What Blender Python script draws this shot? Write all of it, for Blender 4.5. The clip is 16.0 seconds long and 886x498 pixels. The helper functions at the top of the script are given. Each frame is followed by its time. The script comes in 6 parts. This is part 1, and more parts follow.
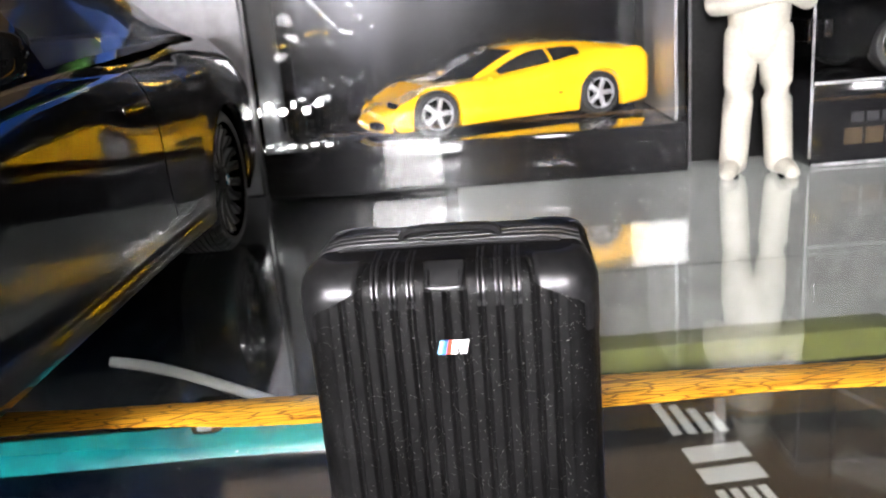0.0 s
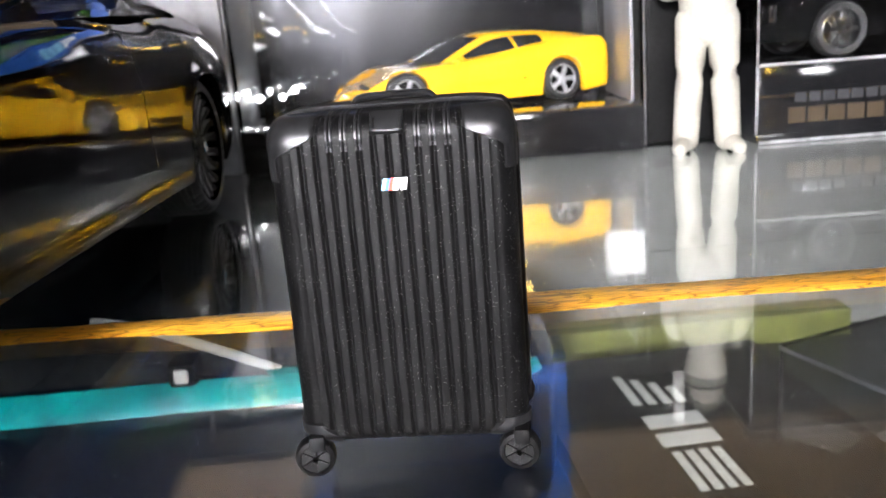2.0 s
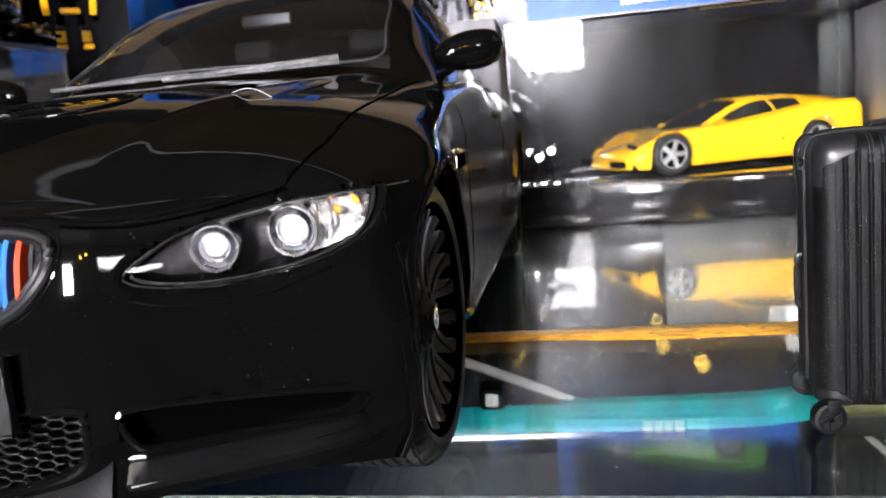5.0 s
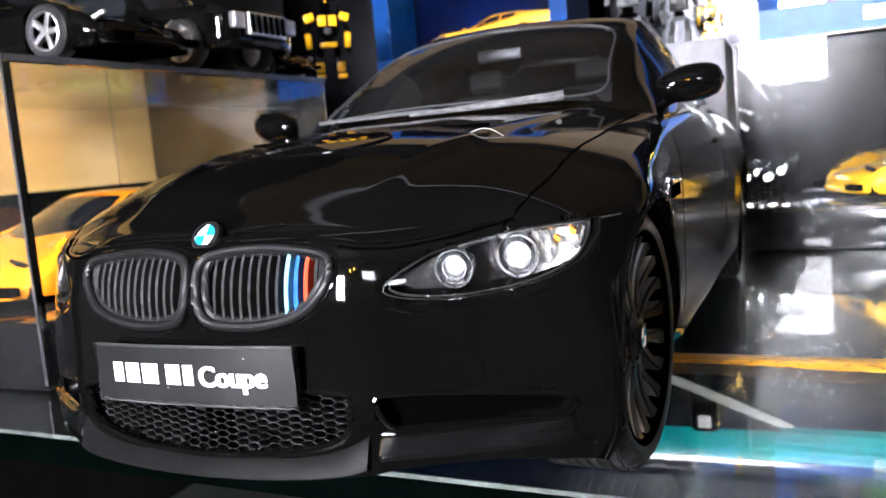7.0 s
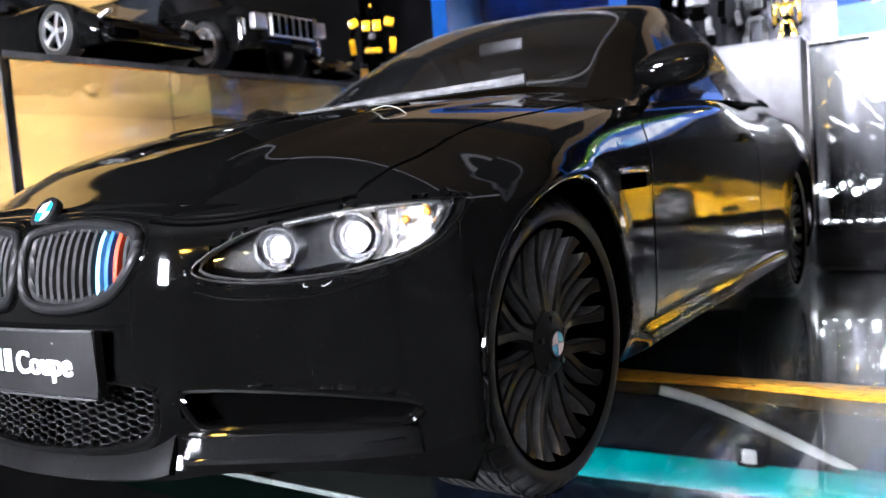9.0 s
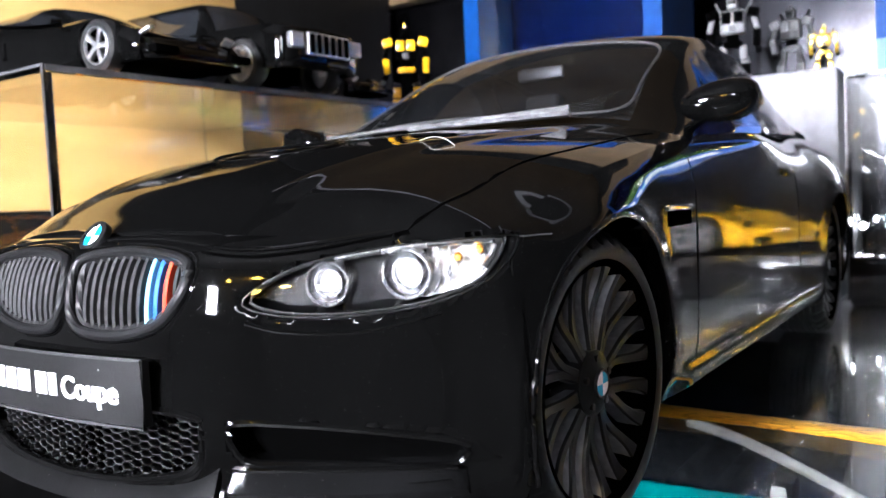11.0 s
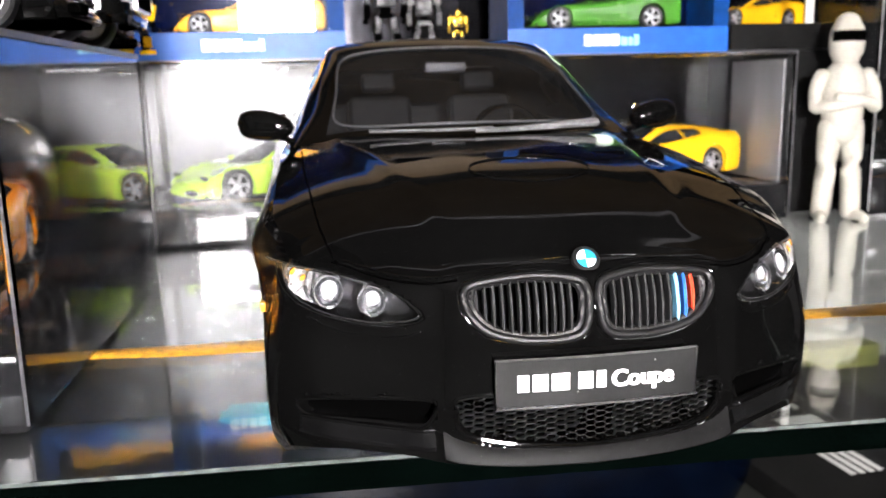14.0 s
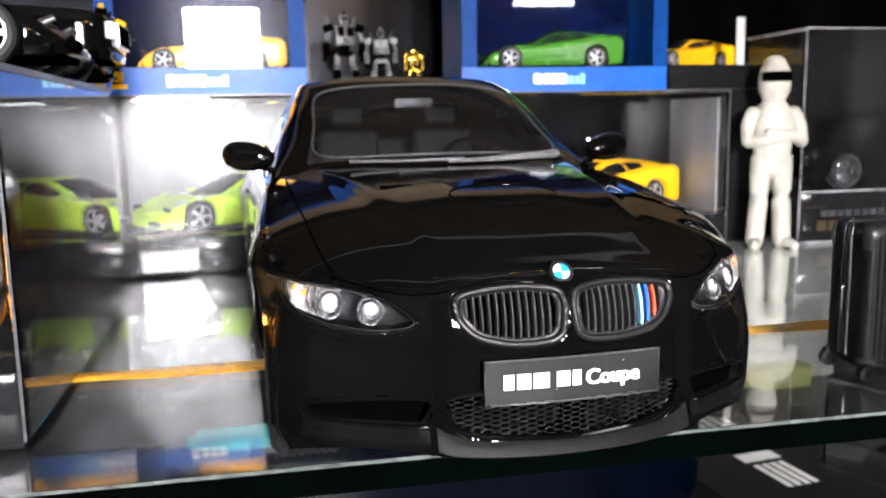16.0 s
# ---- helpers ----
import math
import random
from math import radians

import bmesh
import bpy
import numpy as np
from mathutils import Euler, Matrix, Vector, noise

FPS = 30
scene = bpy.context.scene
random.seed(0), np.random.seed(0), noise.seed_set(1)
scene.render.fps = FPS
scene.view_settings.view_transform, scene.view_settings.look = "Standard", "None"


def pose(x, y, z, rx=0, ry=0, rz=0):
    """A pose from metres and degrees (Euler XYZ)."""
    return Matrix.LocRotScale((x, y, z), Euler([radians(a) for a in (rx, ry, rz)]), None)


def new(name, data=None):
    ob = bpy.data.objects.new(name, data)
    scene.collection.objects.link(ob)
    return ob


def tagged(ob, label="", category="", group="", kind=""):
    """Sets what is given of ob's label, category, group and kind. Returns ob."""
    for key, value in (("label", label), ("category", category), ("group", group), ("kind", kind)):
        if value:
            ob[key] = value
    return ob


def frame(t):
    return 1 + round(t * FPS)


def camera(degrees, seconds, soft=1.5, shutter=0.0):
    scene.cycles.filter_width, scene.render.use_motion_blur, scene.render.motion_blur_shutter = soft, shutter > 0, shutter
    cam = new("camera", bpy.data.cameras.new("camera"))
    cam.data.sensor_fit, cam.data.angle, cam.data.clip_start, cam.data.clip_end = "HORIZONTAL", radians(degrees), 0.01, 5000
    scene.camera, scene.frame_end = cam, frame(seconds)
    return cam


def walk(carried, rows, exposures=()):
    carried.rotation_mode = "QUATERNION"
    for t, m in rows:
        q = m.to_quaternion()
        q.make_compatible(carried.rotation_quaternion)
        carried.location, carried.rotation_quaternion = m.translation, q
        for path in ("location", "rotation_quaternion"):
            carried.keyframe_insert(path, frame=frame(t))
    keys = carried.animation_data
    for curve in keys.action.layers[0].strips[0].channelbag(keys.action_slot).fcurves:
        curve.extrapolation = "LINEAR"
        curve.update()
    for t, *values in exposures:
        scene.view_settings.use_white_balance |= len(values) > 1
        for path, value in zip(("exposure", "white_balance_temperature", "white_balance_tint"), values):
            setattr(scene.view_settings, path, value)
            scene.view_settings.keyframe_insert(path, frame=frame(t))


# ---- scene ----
cam = camera(56.41, 16.0)
cam.data.dof.use_dof, cam.data.dof.focus_distance, cam.data.dof.aperture_fstop = True, 0.10, 60.0
PATH = [
    (0.0, 0.1046, -0.0172, 0.0571, 73.66, 4.79, -1.16),
    (0.5, 0.1037, -0.0128, 0.0545, 74.20, 4.57, -1.88),
    (1.0, 0.1026, -0.0176, 0.0539, 74.43, 4.53, -2.23),
    (1.5, 0.1043, -0.0265, 0.0522, 74.48, 4.55, -2.39),
    (2.0, 0.1068, -0.0338, 0.0447, 75.12, 4.43, -2.51),
    (2.5, 0.1078, -0.0387, 0.0428, 76.38, 4.22, -2.32),
    (3.0, 0.1051, -0.0442, 0.0423, 78.03, 4.18, -1.80),
    (3.5, 0.0925, -0.0537, 0.0426, 79.17, 4.38, -0.98),
    (4.0, 0.0779, -0.0577, 0.0435, 79.74, 4.44, -0.14),
    (4.5, 0.0647, -0.0580, 0.0455, 80.54, 4.76, 2.08),
    (5.0, 0.0604, -0.0595, 0.0437, 81.09, 4.94, 7.02),
    (7.3, 0.0659, -0.0724, 0.0472, 83.37, 4.70, 23.61),
    (7.5, 0.0677, -0.0712, 0.0465, 83.52, 4.60, 24.25),
    (8.0, 0.0676, -0.0642, 0.0454, 83.91, 4.34, 25.51),
    (8.5, 0.0787, -0.0530, 0.0407, 84.66, 4.36, 28.49),
    (8.7, 0.0834, -0.0505, 0.0391, 85.01, 4.50, 29.76),
    (10.8, 0.0892, -0.0442, 0.0411, 86.43, 2.90, 35.08),
    (11.0, 0.0821, -0.0489, 0.0416, 86.51, 2.68, 32.58),
    (11.5, 0.0550, -0.0592, 0.0420, 84.89, 1.30, 20.31),
    (12.0, 0.0274, -0.0727, 0.0449, 82.37, 0.23, 10.28),
    (12.5, 0.0014, -0.0800, 0.0474, 81.15, -0.73, 1.81),
    (13.0, -0.0137, -0.0870, 0.0537, 79.95, -0.50, -4.36),
    (13.5, -0.0272, -0.0901, 0.0584, 79.01, 0.23, -8.31),
    (14.0, -0.0391, -0.0993, 0.0631, 78.88, 1.29, -10.51),
    (14.5, -0.0467, -0.1052, 0.0660, 79.43, 1.88, -12.32),
    (15.0, -0.0509, -0.1085, 0.0647, 80.12, 1.98, -13.55),
    (15.5, -0.0499, -0.1115, 0.0632, 80.73, 1.48, -14.44),
    (16.0, -0.0492, -0.1112, 0.0628, 81.22, 1.02, -14.58),
]
walk(cam, [(t, pose(x, y, z, rx, ry, rz)) for t, x, y, z, rx, ry, rz in PATH],
     [(0.0, 0.45, 6500, 10), (2.0, 0.55, 6350, 10), (3.5, 0.67, 6150, 10), (4.2, 0.40, 6200, 10), (5.0, 0.24, 6350, 10), (8.0, 0.7, 5950, 10), (10.8, 0.92, 5850, 10), (11.1, 0.86, 5900, 10),
      (11.5, 0.32, 6350, 10), (12.0, 0.02, 7250, 10), (12.6, 0.20, 7150, 10), (13.2, 0.30, 6950, 10), (14.2, 0.35, 6550, 10), (15.0, 0.22, 6450, 10), (16.0, 0.22, 6450, 10)])

# ---- light ----
world = bpy.data.worlds.new("room_air")
scene.world = world
world.use_nodes = True
world.node_tree.nodes["Background"].inputs[0].default_value = (0.75, 0.83, 1.0, 1)
world.node_tree.nodes["Background"].inputs[1].default_value = 0.02

# ---- materials ----
def link(nt, a, b):
    nt.links.new(a, b)


def mat(name, base, rough=0.4, metal=0.0, vary=0.12, scale=900.0, bump=0.0, bump_scale=2500.0, coat=0.0,
        dust=0.0, spec=0.5, second=None, stretch=(1, 1, 1), dust_scale=1000.0, dust_tone=0.36):
    """Painted, moulded or metal surface with two scales of variation, relief and dust specks."""
    m = bpy.data.materials.new(name)
    m.use_nodes = True
    nt = m.node_tree
    p = nt.nodes["Principled BSDF"]
    p.inputs["Metallic"].default_value = metal
    p.inputs["Roughness"].default_value = rough
    p.inputs["Specular IOR Level"].default_value = spec
    p.inputs["Coat Weight"].default_value = coat
    p.inputs["Coat Roughness"].default_value = 0.03
    tc = nt.nodes.new("ShaderNodeTexCoord")
    mp = nt.nodes.new("ShaderNodeMapping")
    mp.inputs["Scale"].default_value = stretch
    link(nt, tc.outputs["Object"], mp.inputs["Vector"])
    n1 = nt.nodes.new("ShaderNodeTexNoise")
    n1.inputs["Scale"].default_value = scale
    n1.inputs["Detail"].default_value = 6
    n2 = nt.nodes.new("ShaderNodeTexNoise")
    n2.inputs["Scale"].default_value = scale * 0.11
    n2.inputs["Detail"].default_value = 3
    link(nt, mp.outputs["Vector"], n1.inputs["Vector"])
    link(nt, mp.outputs["Vector"], n2.inputs["Vector"])
    add = nt.nodes.new("ShaderNodeMath")
    add.operation = "MULTIPLY"
    link(nt, n1.outputs["Fac"], add.inputs[0])
    link(nt, n2.outputs["Fac"], add.inputs[1])
    ramp = nt.nodes.new("ShaderNodeMapRange")
    ramp.inputs["From Min"].default_value = 0.12
    ramp.inputs["From Max"].default_value = 0.42
    link(nt, add.outputs[0], ramp.inputs["Value"])
    mix = nt.nodes.new("ShaderNodeMix")
    mix.data_type = "RGBA"
    c2 = second or tuple(c * (1 - vary * 2) for c in base)
    c1 = base if second else tuple(min(1, c * (1 + vary)) for c in base)
    mix.inputs["A"].default_value = (*c2, 1)
    mix.inputs["B"].default_value = (*c1, 1)
    link(nt, ramp.outputs["Result"], mix.inputs["Factor"])
    colour = mix.outputs["Result"]
    rr = nt.nodes.new("ShaderNodeMapRange")
    rr.inputs["To Min"].default_value = max(0, rough - 0.06 - rough * 0.2)
    rr.inputs["To Max"].default_value = rough + 0.04 + rough * 0.2
    link(nt, n2.outputs["Fac"], rr.inputs["Value"])
    link(nt, rr.outputs["Result"], p.inputs["Roughness"])
    if dust:
        v = nt.nodes.new("ShaderNodeTexVoronoi")
        v.inputs["Scale"].default_value = dust_scale
        v.inputs["Randomness"].default_value = 1
        link(nt, tc.outputs["Object"], v.inputs["Vector"])
        cut = nt.nodes.new("ShaderNodeMapRange")
        cut.inputs["From Min"].default_value = 0.16
        cut.inputs["From Max"].default_value = 0.03
        link(nt, v.outputs["Distance"], cut.inputs["Value"])
        sep = nt.nodes.new("ShaderNodeSeparateColor")
        link(nt, v.outputs["Color"], sep.inputs[0])
        few = nt.nodes.new("ShaderNodeMath")
        few.operation = "GREATER_THAN"
        few.inputs[1].default_value = 1 - dust
        link(nt, sep.outputs[0], few.inputs[0])
        fm = nt.nodes.new("ShaderNodeMath")
        fm.operation = "MULTIPLY"
        link(nt, cut.outputs["Result"], fm.inputs[0])
        link(nt, few.outputs[0], fm.inputs[1])
        mix2 = nt.nodes.new("ShaderNodeMix")
        mix2.data_type = "RGBA"
        link(nt, fm.outputs[0], mix2.inputs["Factor"])
        link(nt, colour, mix2.inputs["A"])
        mix2.inputs["B"].default_value = (dust_tone, dust_tone, dust_tone * 0.98, 1)
        colour = mix2.outputs["Result"]
    link(nt, colour, p.inputs["Base Color"])
    if bump:
        b = nt.nodes.new("ShaderNodeBump")
        b.inputs["Strength"].default_value = bump
        b.inputs["Distance"].default_value = 0.0002
        n3 = nt.nodes.new("ShaderNodeTexNoise")
        n3.inputs["Scale"].default_value = bump_scale
        n3.inputs["Detail"].default_value = 4
        link(nt, mp.outputs["Vector"], n3.inputs["Vector"])
        link(nt, n3.outputs["Fac"], b.inputs["Height"])
        link(nt, b.outputs["Normal"], p.inputs["Normal"])
    return m


def clear(name, tint=(1, 1, 1), rough=0.0, ior=1.49, smear=0.0, film=0.0, film_rough=0.38, film_ior=1.5):
    """Clear glass or acrylic, with faint smears in its gloss."""
    m = bpy.data.materials.new(name)
    m.use_nodes = True
    nt = m.node_tree
    p = nt.nodes["Principled BSDF"]
    p.inputs["Base Color"].default_value = (*tint, 1)
    p.inputs["Transmission Weight"].default_value = 1
    p.inputs["Roughness"].default_value = rough
    p.inputs["IOR"].default_value = ior
    if smear:
        tc = nt.nodes.new("ShaderNodeTexCoord")
        n = nt.nodes.new("ShaderNodeTexNoise")
        n.inputs["Scale"].default_value = 40
        n.inputs["Detail"].default_value = 8
        link(nt, tc.outputs["Object"], n.inputs["Vector"])
        r = nt.nodes.new("ShaderNodeMapRange")
        r.inputs["From Min"].default_value = 0.5
        r.inputs["From Max"].default_value = 0.85
        r.inputs["To Max"].default_value = smear
        link(nt, n.outputs["Fac"], r.inputs["Value"])
        link(nt, r.outputs["Result"], p.inputs["Roughness"])
    if film:
        # a thin uneven film of dust and wiping marks, which scatters gloss
        tc = nt.nodes.new("ShaderNodeTexCoord")
        mp = nt.nodes.new("ShaderNodeMapping")
        mp.inputs["Scale"].default_value = (1, 1, 0.35)
        mp.inputs["Rotation"].default_value = (0.2, 0.4, 0.5)
        link(nt, tc.outputs["Object"], mp.inputs["Vector"])
        n = nt.nodes.new("ShaderNodeTexNoise")
        n.inputs["Scale"].default_value = 55
        n.inputs["Detail"].default_value = 7
        n.inputs["Roughness"].default_value = 0.65
        link(nt, mp.outputs["Vector"], n.inputs["Vector"])
        r = nt.nodes.new("ShaderNodeMapRange")
        r.inputs["From Min"].default_value = 0.3
        r.inputs["From Max"].default_value = 0.75
        r.inputs["To Min"].default_value = film * 0.3
        r.inputs["To Max"].default_value = film
        link(nt, n.outputs["Fac"], r.inputs["Value"])
        link(nt, r.outputs["Result"], p.inputs["Coat Weight"])
        p.inputs["Coat Roughness"].default_value = film_rough
        p.inputs["Coat IOR"].default_value = film_ior
    return m


def pane_glass(name, tint):
    """Thin tinted window: see-through, with a mirror gloss that grows at grazing angles and a trace of haze."""
    m = bpy.data.materials.new(name)
    m.use_nodes = True
    nt = m.node_tree
    nt.nodes.remove(nt.nodes["Principled BSDF"])
    out = nt.nodes["Material Output"]
    see = nt.nodes.new("ShaderNodeBsdfTransparent")
    see.inputs["Color"].default_value = (*tint, 1)
    haze = nt.nodes.new("ShaderNodeBsdfGlossy")
    haze.inputs["Color"].default_value = (0.48, 0.51, 0.56, 1)
    haze.inputs["Roughness"].default_value = 0.42
    tc = nt.nodes.new("ShaderNodeTexCoord")
    n = nt.nodes.new("ShaderNodeTexNoise")
    n.inputs["Scale"].default_value = 60
    n.inputs["Detail"].default_value = 5
    link(nt, tc.outputs["Object"], n.inputs["Vector"])
    r = nt.nodes.new("ShaderNodeMapRange")
    r.inputs["From Min"].default_value, r.inputs["From Max"].default_value = 0.2, 0.75
    r.inputs["To Min"].default_value, r.inputs["To Max"].default_value = 0.02, 0.2
    link(nt, n.outputs["Fac"], r.inputs["Value"])
    dusty = nt.nodes.new("ShaderNodeMixShader")
    link(nt, r.outputs["Result"], dusty.inputs[0])
    link(nt, see.outputs[0], dusty.inputs[1])
    link(nt, haze.outputs[0], dusty.inputs[2])
    gloss = nt.nodes.new("ShaderNodeBsdfGlossy")
    gloss.inputs["Roughness"].default_value = 0.03
    fr = nt.nodes.new("ShaderNodeFresnel")
    fr.inputs["IOR"].default_value = 1.5
    top = nt.nodes.new("ShaderNodeMixShader")
    link(nt, fr.outputs[0], top.inputs[0])
    link(nt, dusty.outputs[0], top.inputs[1])
    link(nt, gloss.outputs[0], top.inputs[2])
    link(nt, top.outputs[0], out.inputs["Surface"])
    return m


def glowing(name, colour, strength):
    m = bpy.data.materials.new(name)
    m.use_nodes = True
    p = m.node_tree.nodes["Principled BSDF"]
    p.inputs["Base Color"].default_value = (0.8, 0.8, 0.8, 1)
    p.inputs["Emission Color"].default_value = (*colour, 1)
    p.inputs["Emission Strength"].default_value = strength
    return m


M_PAINT = mat("black_gloss_paint", (0.0018, 0.0018, 0.0018), 0.06, coat=0.04, spec=0.32, vary=0.2, scale=500, dust=0.12, dust_scale=4200, dust_tone=0.24)
M_TRIM = mat("black_satin_plastic", (0.008, 0.008, 0.0082), 0.42, spec=0.35, vary=0.2, bump=0.2, bump_scale=5000, dust=0.08)
# black plastic parts, and sheets whose near-black colour is the shade in openings
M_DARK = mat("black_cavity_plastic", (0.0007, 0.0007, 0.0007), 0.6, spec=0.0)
M_CHIN = mat("dusty_black_bumper_plastic", (0.004, 0.004, 0.0042), 0.24, spec=0.3, vary=0.3, bump=0.08, bump_scale=4000, dust=0.06, dust_scale=3000, dust_tone=0.15)
M_LIP = mat("satin_chin_plastic", (0.0045, 0.0045, 0.0047), 0.5, spec=0.07, vary=0.3, bump=0.15, bump_scale=5000, dust=0.1, dust_scale=3000, dust_tone=0.2)
M_REFL = mat("silver_lamp_reflector", (0.88, 0.88, 0.9), 0.27, metal=0.6, vary=0.35, scale=1500, bump=1.0, bump_scale=900)
# near-white colour holds the glint that the concave reflectors would gather
M_BULB_GLINT = mat("bright_bulb_silver", (0.95, 0.95, 0.96), 0.22, metal=0.3, vary=0.1)
M_PROJ = mat("polished_projector_bowl", (0.42, 0.42, 0.44), 0.2, metal=1.0, vary=0.2)
M_RUBBER = mat("black_tyre_rubber", (0.012, 0.012, 0.0124), 0.5, spec=0.35, vary=0.25, bump=0.2, bump_scale=4000)
M_SPOKE = mat("dark_satin_spoke_paint", (0.007, 0.007, 0.0075), 0.4, spec=0.22, vary=0.2, bump=0.15, bump_scale=5000, dust=0.05)
M_RIM = mat("gunmetal_rim_paint", (0.24, 0.24, 0.25), 0.34, metal=0.7, vary=0.2, bump=0.3, bump_scale=6000)
M_SATIN = mat("satin_chrome", (0.048, 0.048, 0.05), 0.44, metal=1.0, vary=0.25, bump=0.1, bump_scale=5000)
M_CHROME = mat("bright_chrome", (0.8, 0.8, 0.82), 0.08, metal=1.0, vary=0.05)
M_BOWL = mat("silver_metallic_bowl", (0.035, 0.035, 0.036), 0.24, metal=0.8, spec=0.4, vary=0.3)
M_LAMPCHROME = mat("polished_lamp_chrome", (0.88, 0.88, 0.9), 0.26, metal=1.0, vary=0.15, bump=0.25, bump_scale=900)
M_GRILLE = mat("dark_grey_grille_plastic", (0.009, 0.009, 0.0094), 0.42, spec=0.16, vary=0.25, bump=0.15, bump_scale=5000)
M_BRIGHT = mat("bright_reflector", (0.90, 0.90, 0.92), 0.34, metal=1.0, vary=0.08)
M_SLAT = mat("grey_slat_plastic", (0.07, 0.07, 0.072), 0.42, metal=0.4, vary=0.25)
M_WIPER = mat("dusty_grey_wiper_plastic", (0.13, 0.13, 0.134), 0.45, vary=0.3, bump=0.2, bump_scale=4000)
M_MESH = mat("dark_mesh_plastic", (0.36, 0.36, 0.365), 0.3, metal=0.7, vary=0.2)
M_LBLUE = mat("light_blue_paint", (0.25, 0.62, 0.85), 0.35)
M_BLUE = mat("mid_blue_paint", (0.03, 0.14, 0.50), 0.35)
M_RED = mat("red_paint", (0.75, 0.07, 0.03), 0.35)
M_WHITE = mat("white_print", (0.85, 0.85, 0.85), 0.45, vary=0.05)
M_ROUND_BLUE = mat("badge_blue_enamel", (0.02, 0.32, 0.55), 0.12, coat=0.6)
M_AMBER = mat("amber_bulb_plastic", (0.62, 0.26, 0.03), 0.25, coat=0.4)
M_LENS = clear("headlight_lens_plastic", (0.97, 0.98, 1.0), 0.02, 1.45)
M_CARGLASS = pane_glass("car_window_glass", (0.78, 0.80, 0.83))
M_SEAT = mat("grey_seat_plastic", (0.006, 0.006, 0.0065), 0.6, spec=0.04)
M_CASEBODY = mat("black_shell_plastic", (0.003, 0.0029, 0.0031), 0.42, spec=0.1, vary=0.3, scale=1500, bump=0.25, bump_scale=9000, dust=0.6, dust_scale=4200, dust_tone=0.6)
M_CASETRIM = mat("black_case_trim", (0.034, 0.034, 0.036), 0.36, metal=0.75, spec=0.6, vary=0.2, bump=0.1, bump_scale=6000)
M_YELLOW = mat("yellow_gloss_paint", (0.74, 0.39, 0.006), 0.2, coat=0.7, vary=0.05)
M_GREEN = mat("lime_gloss_paint", (0.42, 0.64, 0.04), 0.2, coat=0.7, vary=0.05)
M_GREEN2 = mat("green_gloss_paint", (0.025, 0.10, 0.008), 0.25, coat=0.4, vary=0.05)
M_ORANGE = mat("orange_gloss_paint", (0.80, 0.25, 0.006), 0.2, coat=0.7, vary=0.05)
M_GOLDCAR = mat("amber_gold_paint", (0.78, 0.36, 0.03), 0.2, coat=0.7, vary=0.05)
M_SMOKE = mat("smoked_black_window", (0.01, 0.011, 0.013), 0.06, coat=0.5)
M_SILVER = mat("silver_wheel_paint", (0.42, 0.42, 0.44), 0.34, metal=0.4, vary=0.25, scale=900)
M_BASE = mat("black_gloss_base", (0.008, 0.008, 0.009), 0.08, coat=0.6, dust=0.02)
M_ACRYL = clear("clear_acrylic", (0.97, 0.98, 0.985), 0.0, 1.6, smear=0.02)
M_THIN = clear("thin_clear_acrylic", (0.97, 0.98, 0.985), 0.0, 1.22, smear=0.02)
M_WINDOW = clear("thin_box_window", (0.97, 0.98, 0.985), 0.0, 1.6, smear=0.02, film=0.04, film_rough=0.12)
M_SHELF = clear("shelf_glass", (0.93, 0.98, 0.965), 0.0, 1.74, smear=0.012, film=0.55, film_rough=0.28, film_ior=1.6)
M_FRONT = clear("glossy_front_pane", (0.97, 0.98, 0.985), 0.0, 1.75, smear=0.015, film=0.1, film_rough=0.2)
M_HAZY = clear("hazy_front_pane", (0.97, 0.98, 0.985), 0.0, 2.2, smear=0.03, film=0.45, film_rough=0.27)
M_EDGE = mat("ground_glass_edge", (0.09, 0.105, 0.1), 0.28, vary=0.3, scale=300)
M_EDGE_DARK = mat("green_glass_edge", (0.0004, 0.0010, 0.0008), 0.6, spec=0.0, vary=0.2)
M_TAPE = mat("orange_veneer_tape", (1.0, 0.58, 0.055), 0.42, second=(0.72, 0.30, 0.016), scale=700, stretch=(0.12, 1.5, 1), bump=0.4, bump_scale=900)


def cracked(m, scale, stretch, dark, width):
    """Adds a net of dark cracks over a material's colour."""
    nt = m.node_tree
    p = nt.nodes["Principled BSDF"]
    src = p.inputs["Base Color"].links[0].from_socket
    tc = nt.nodes.new("ShaderNodeTexCoord")
    mp = nt.nodes.new("ShaderNodeMapping")
    mp.inputs["Scale"].default_value = stretch
    mp.inputs["Rotation"].default_value = (0, 0, 0.12)
    link(nt, tc.outputs["Object"], mp.inputs["Vector"])
    v = nt.nodes.new("ShaderNodeTexVoronoi")
    v.feature = "DISTANCE_TO_EDGE"
    v.inputs["Scale"].default_value = scale
    link(nt, mp.outputs["Vector"], v.inputs["Vector"])
    r = nt.nodes.new("ShaderNodeMapRange")
    r.inputs["From Min"].default_value = width
    r.inputs["From Max"].default_value = 0.0
    link(nt, v.outputs["Distance"], r.inputs["Value"])
    mix = nt.nodes.new("ShaderNodeMix")
    mix.data_type = "RGBA"
    mix.inputs["B"].default_value = (*dark, 1)
    link(nt, r.outputs["Result"], mix.inputs["Factor"])
    link(nt, src, mix.inputs["A"])
    link(nt, mix.outputs["Result"], p.inputs["Base Color"])


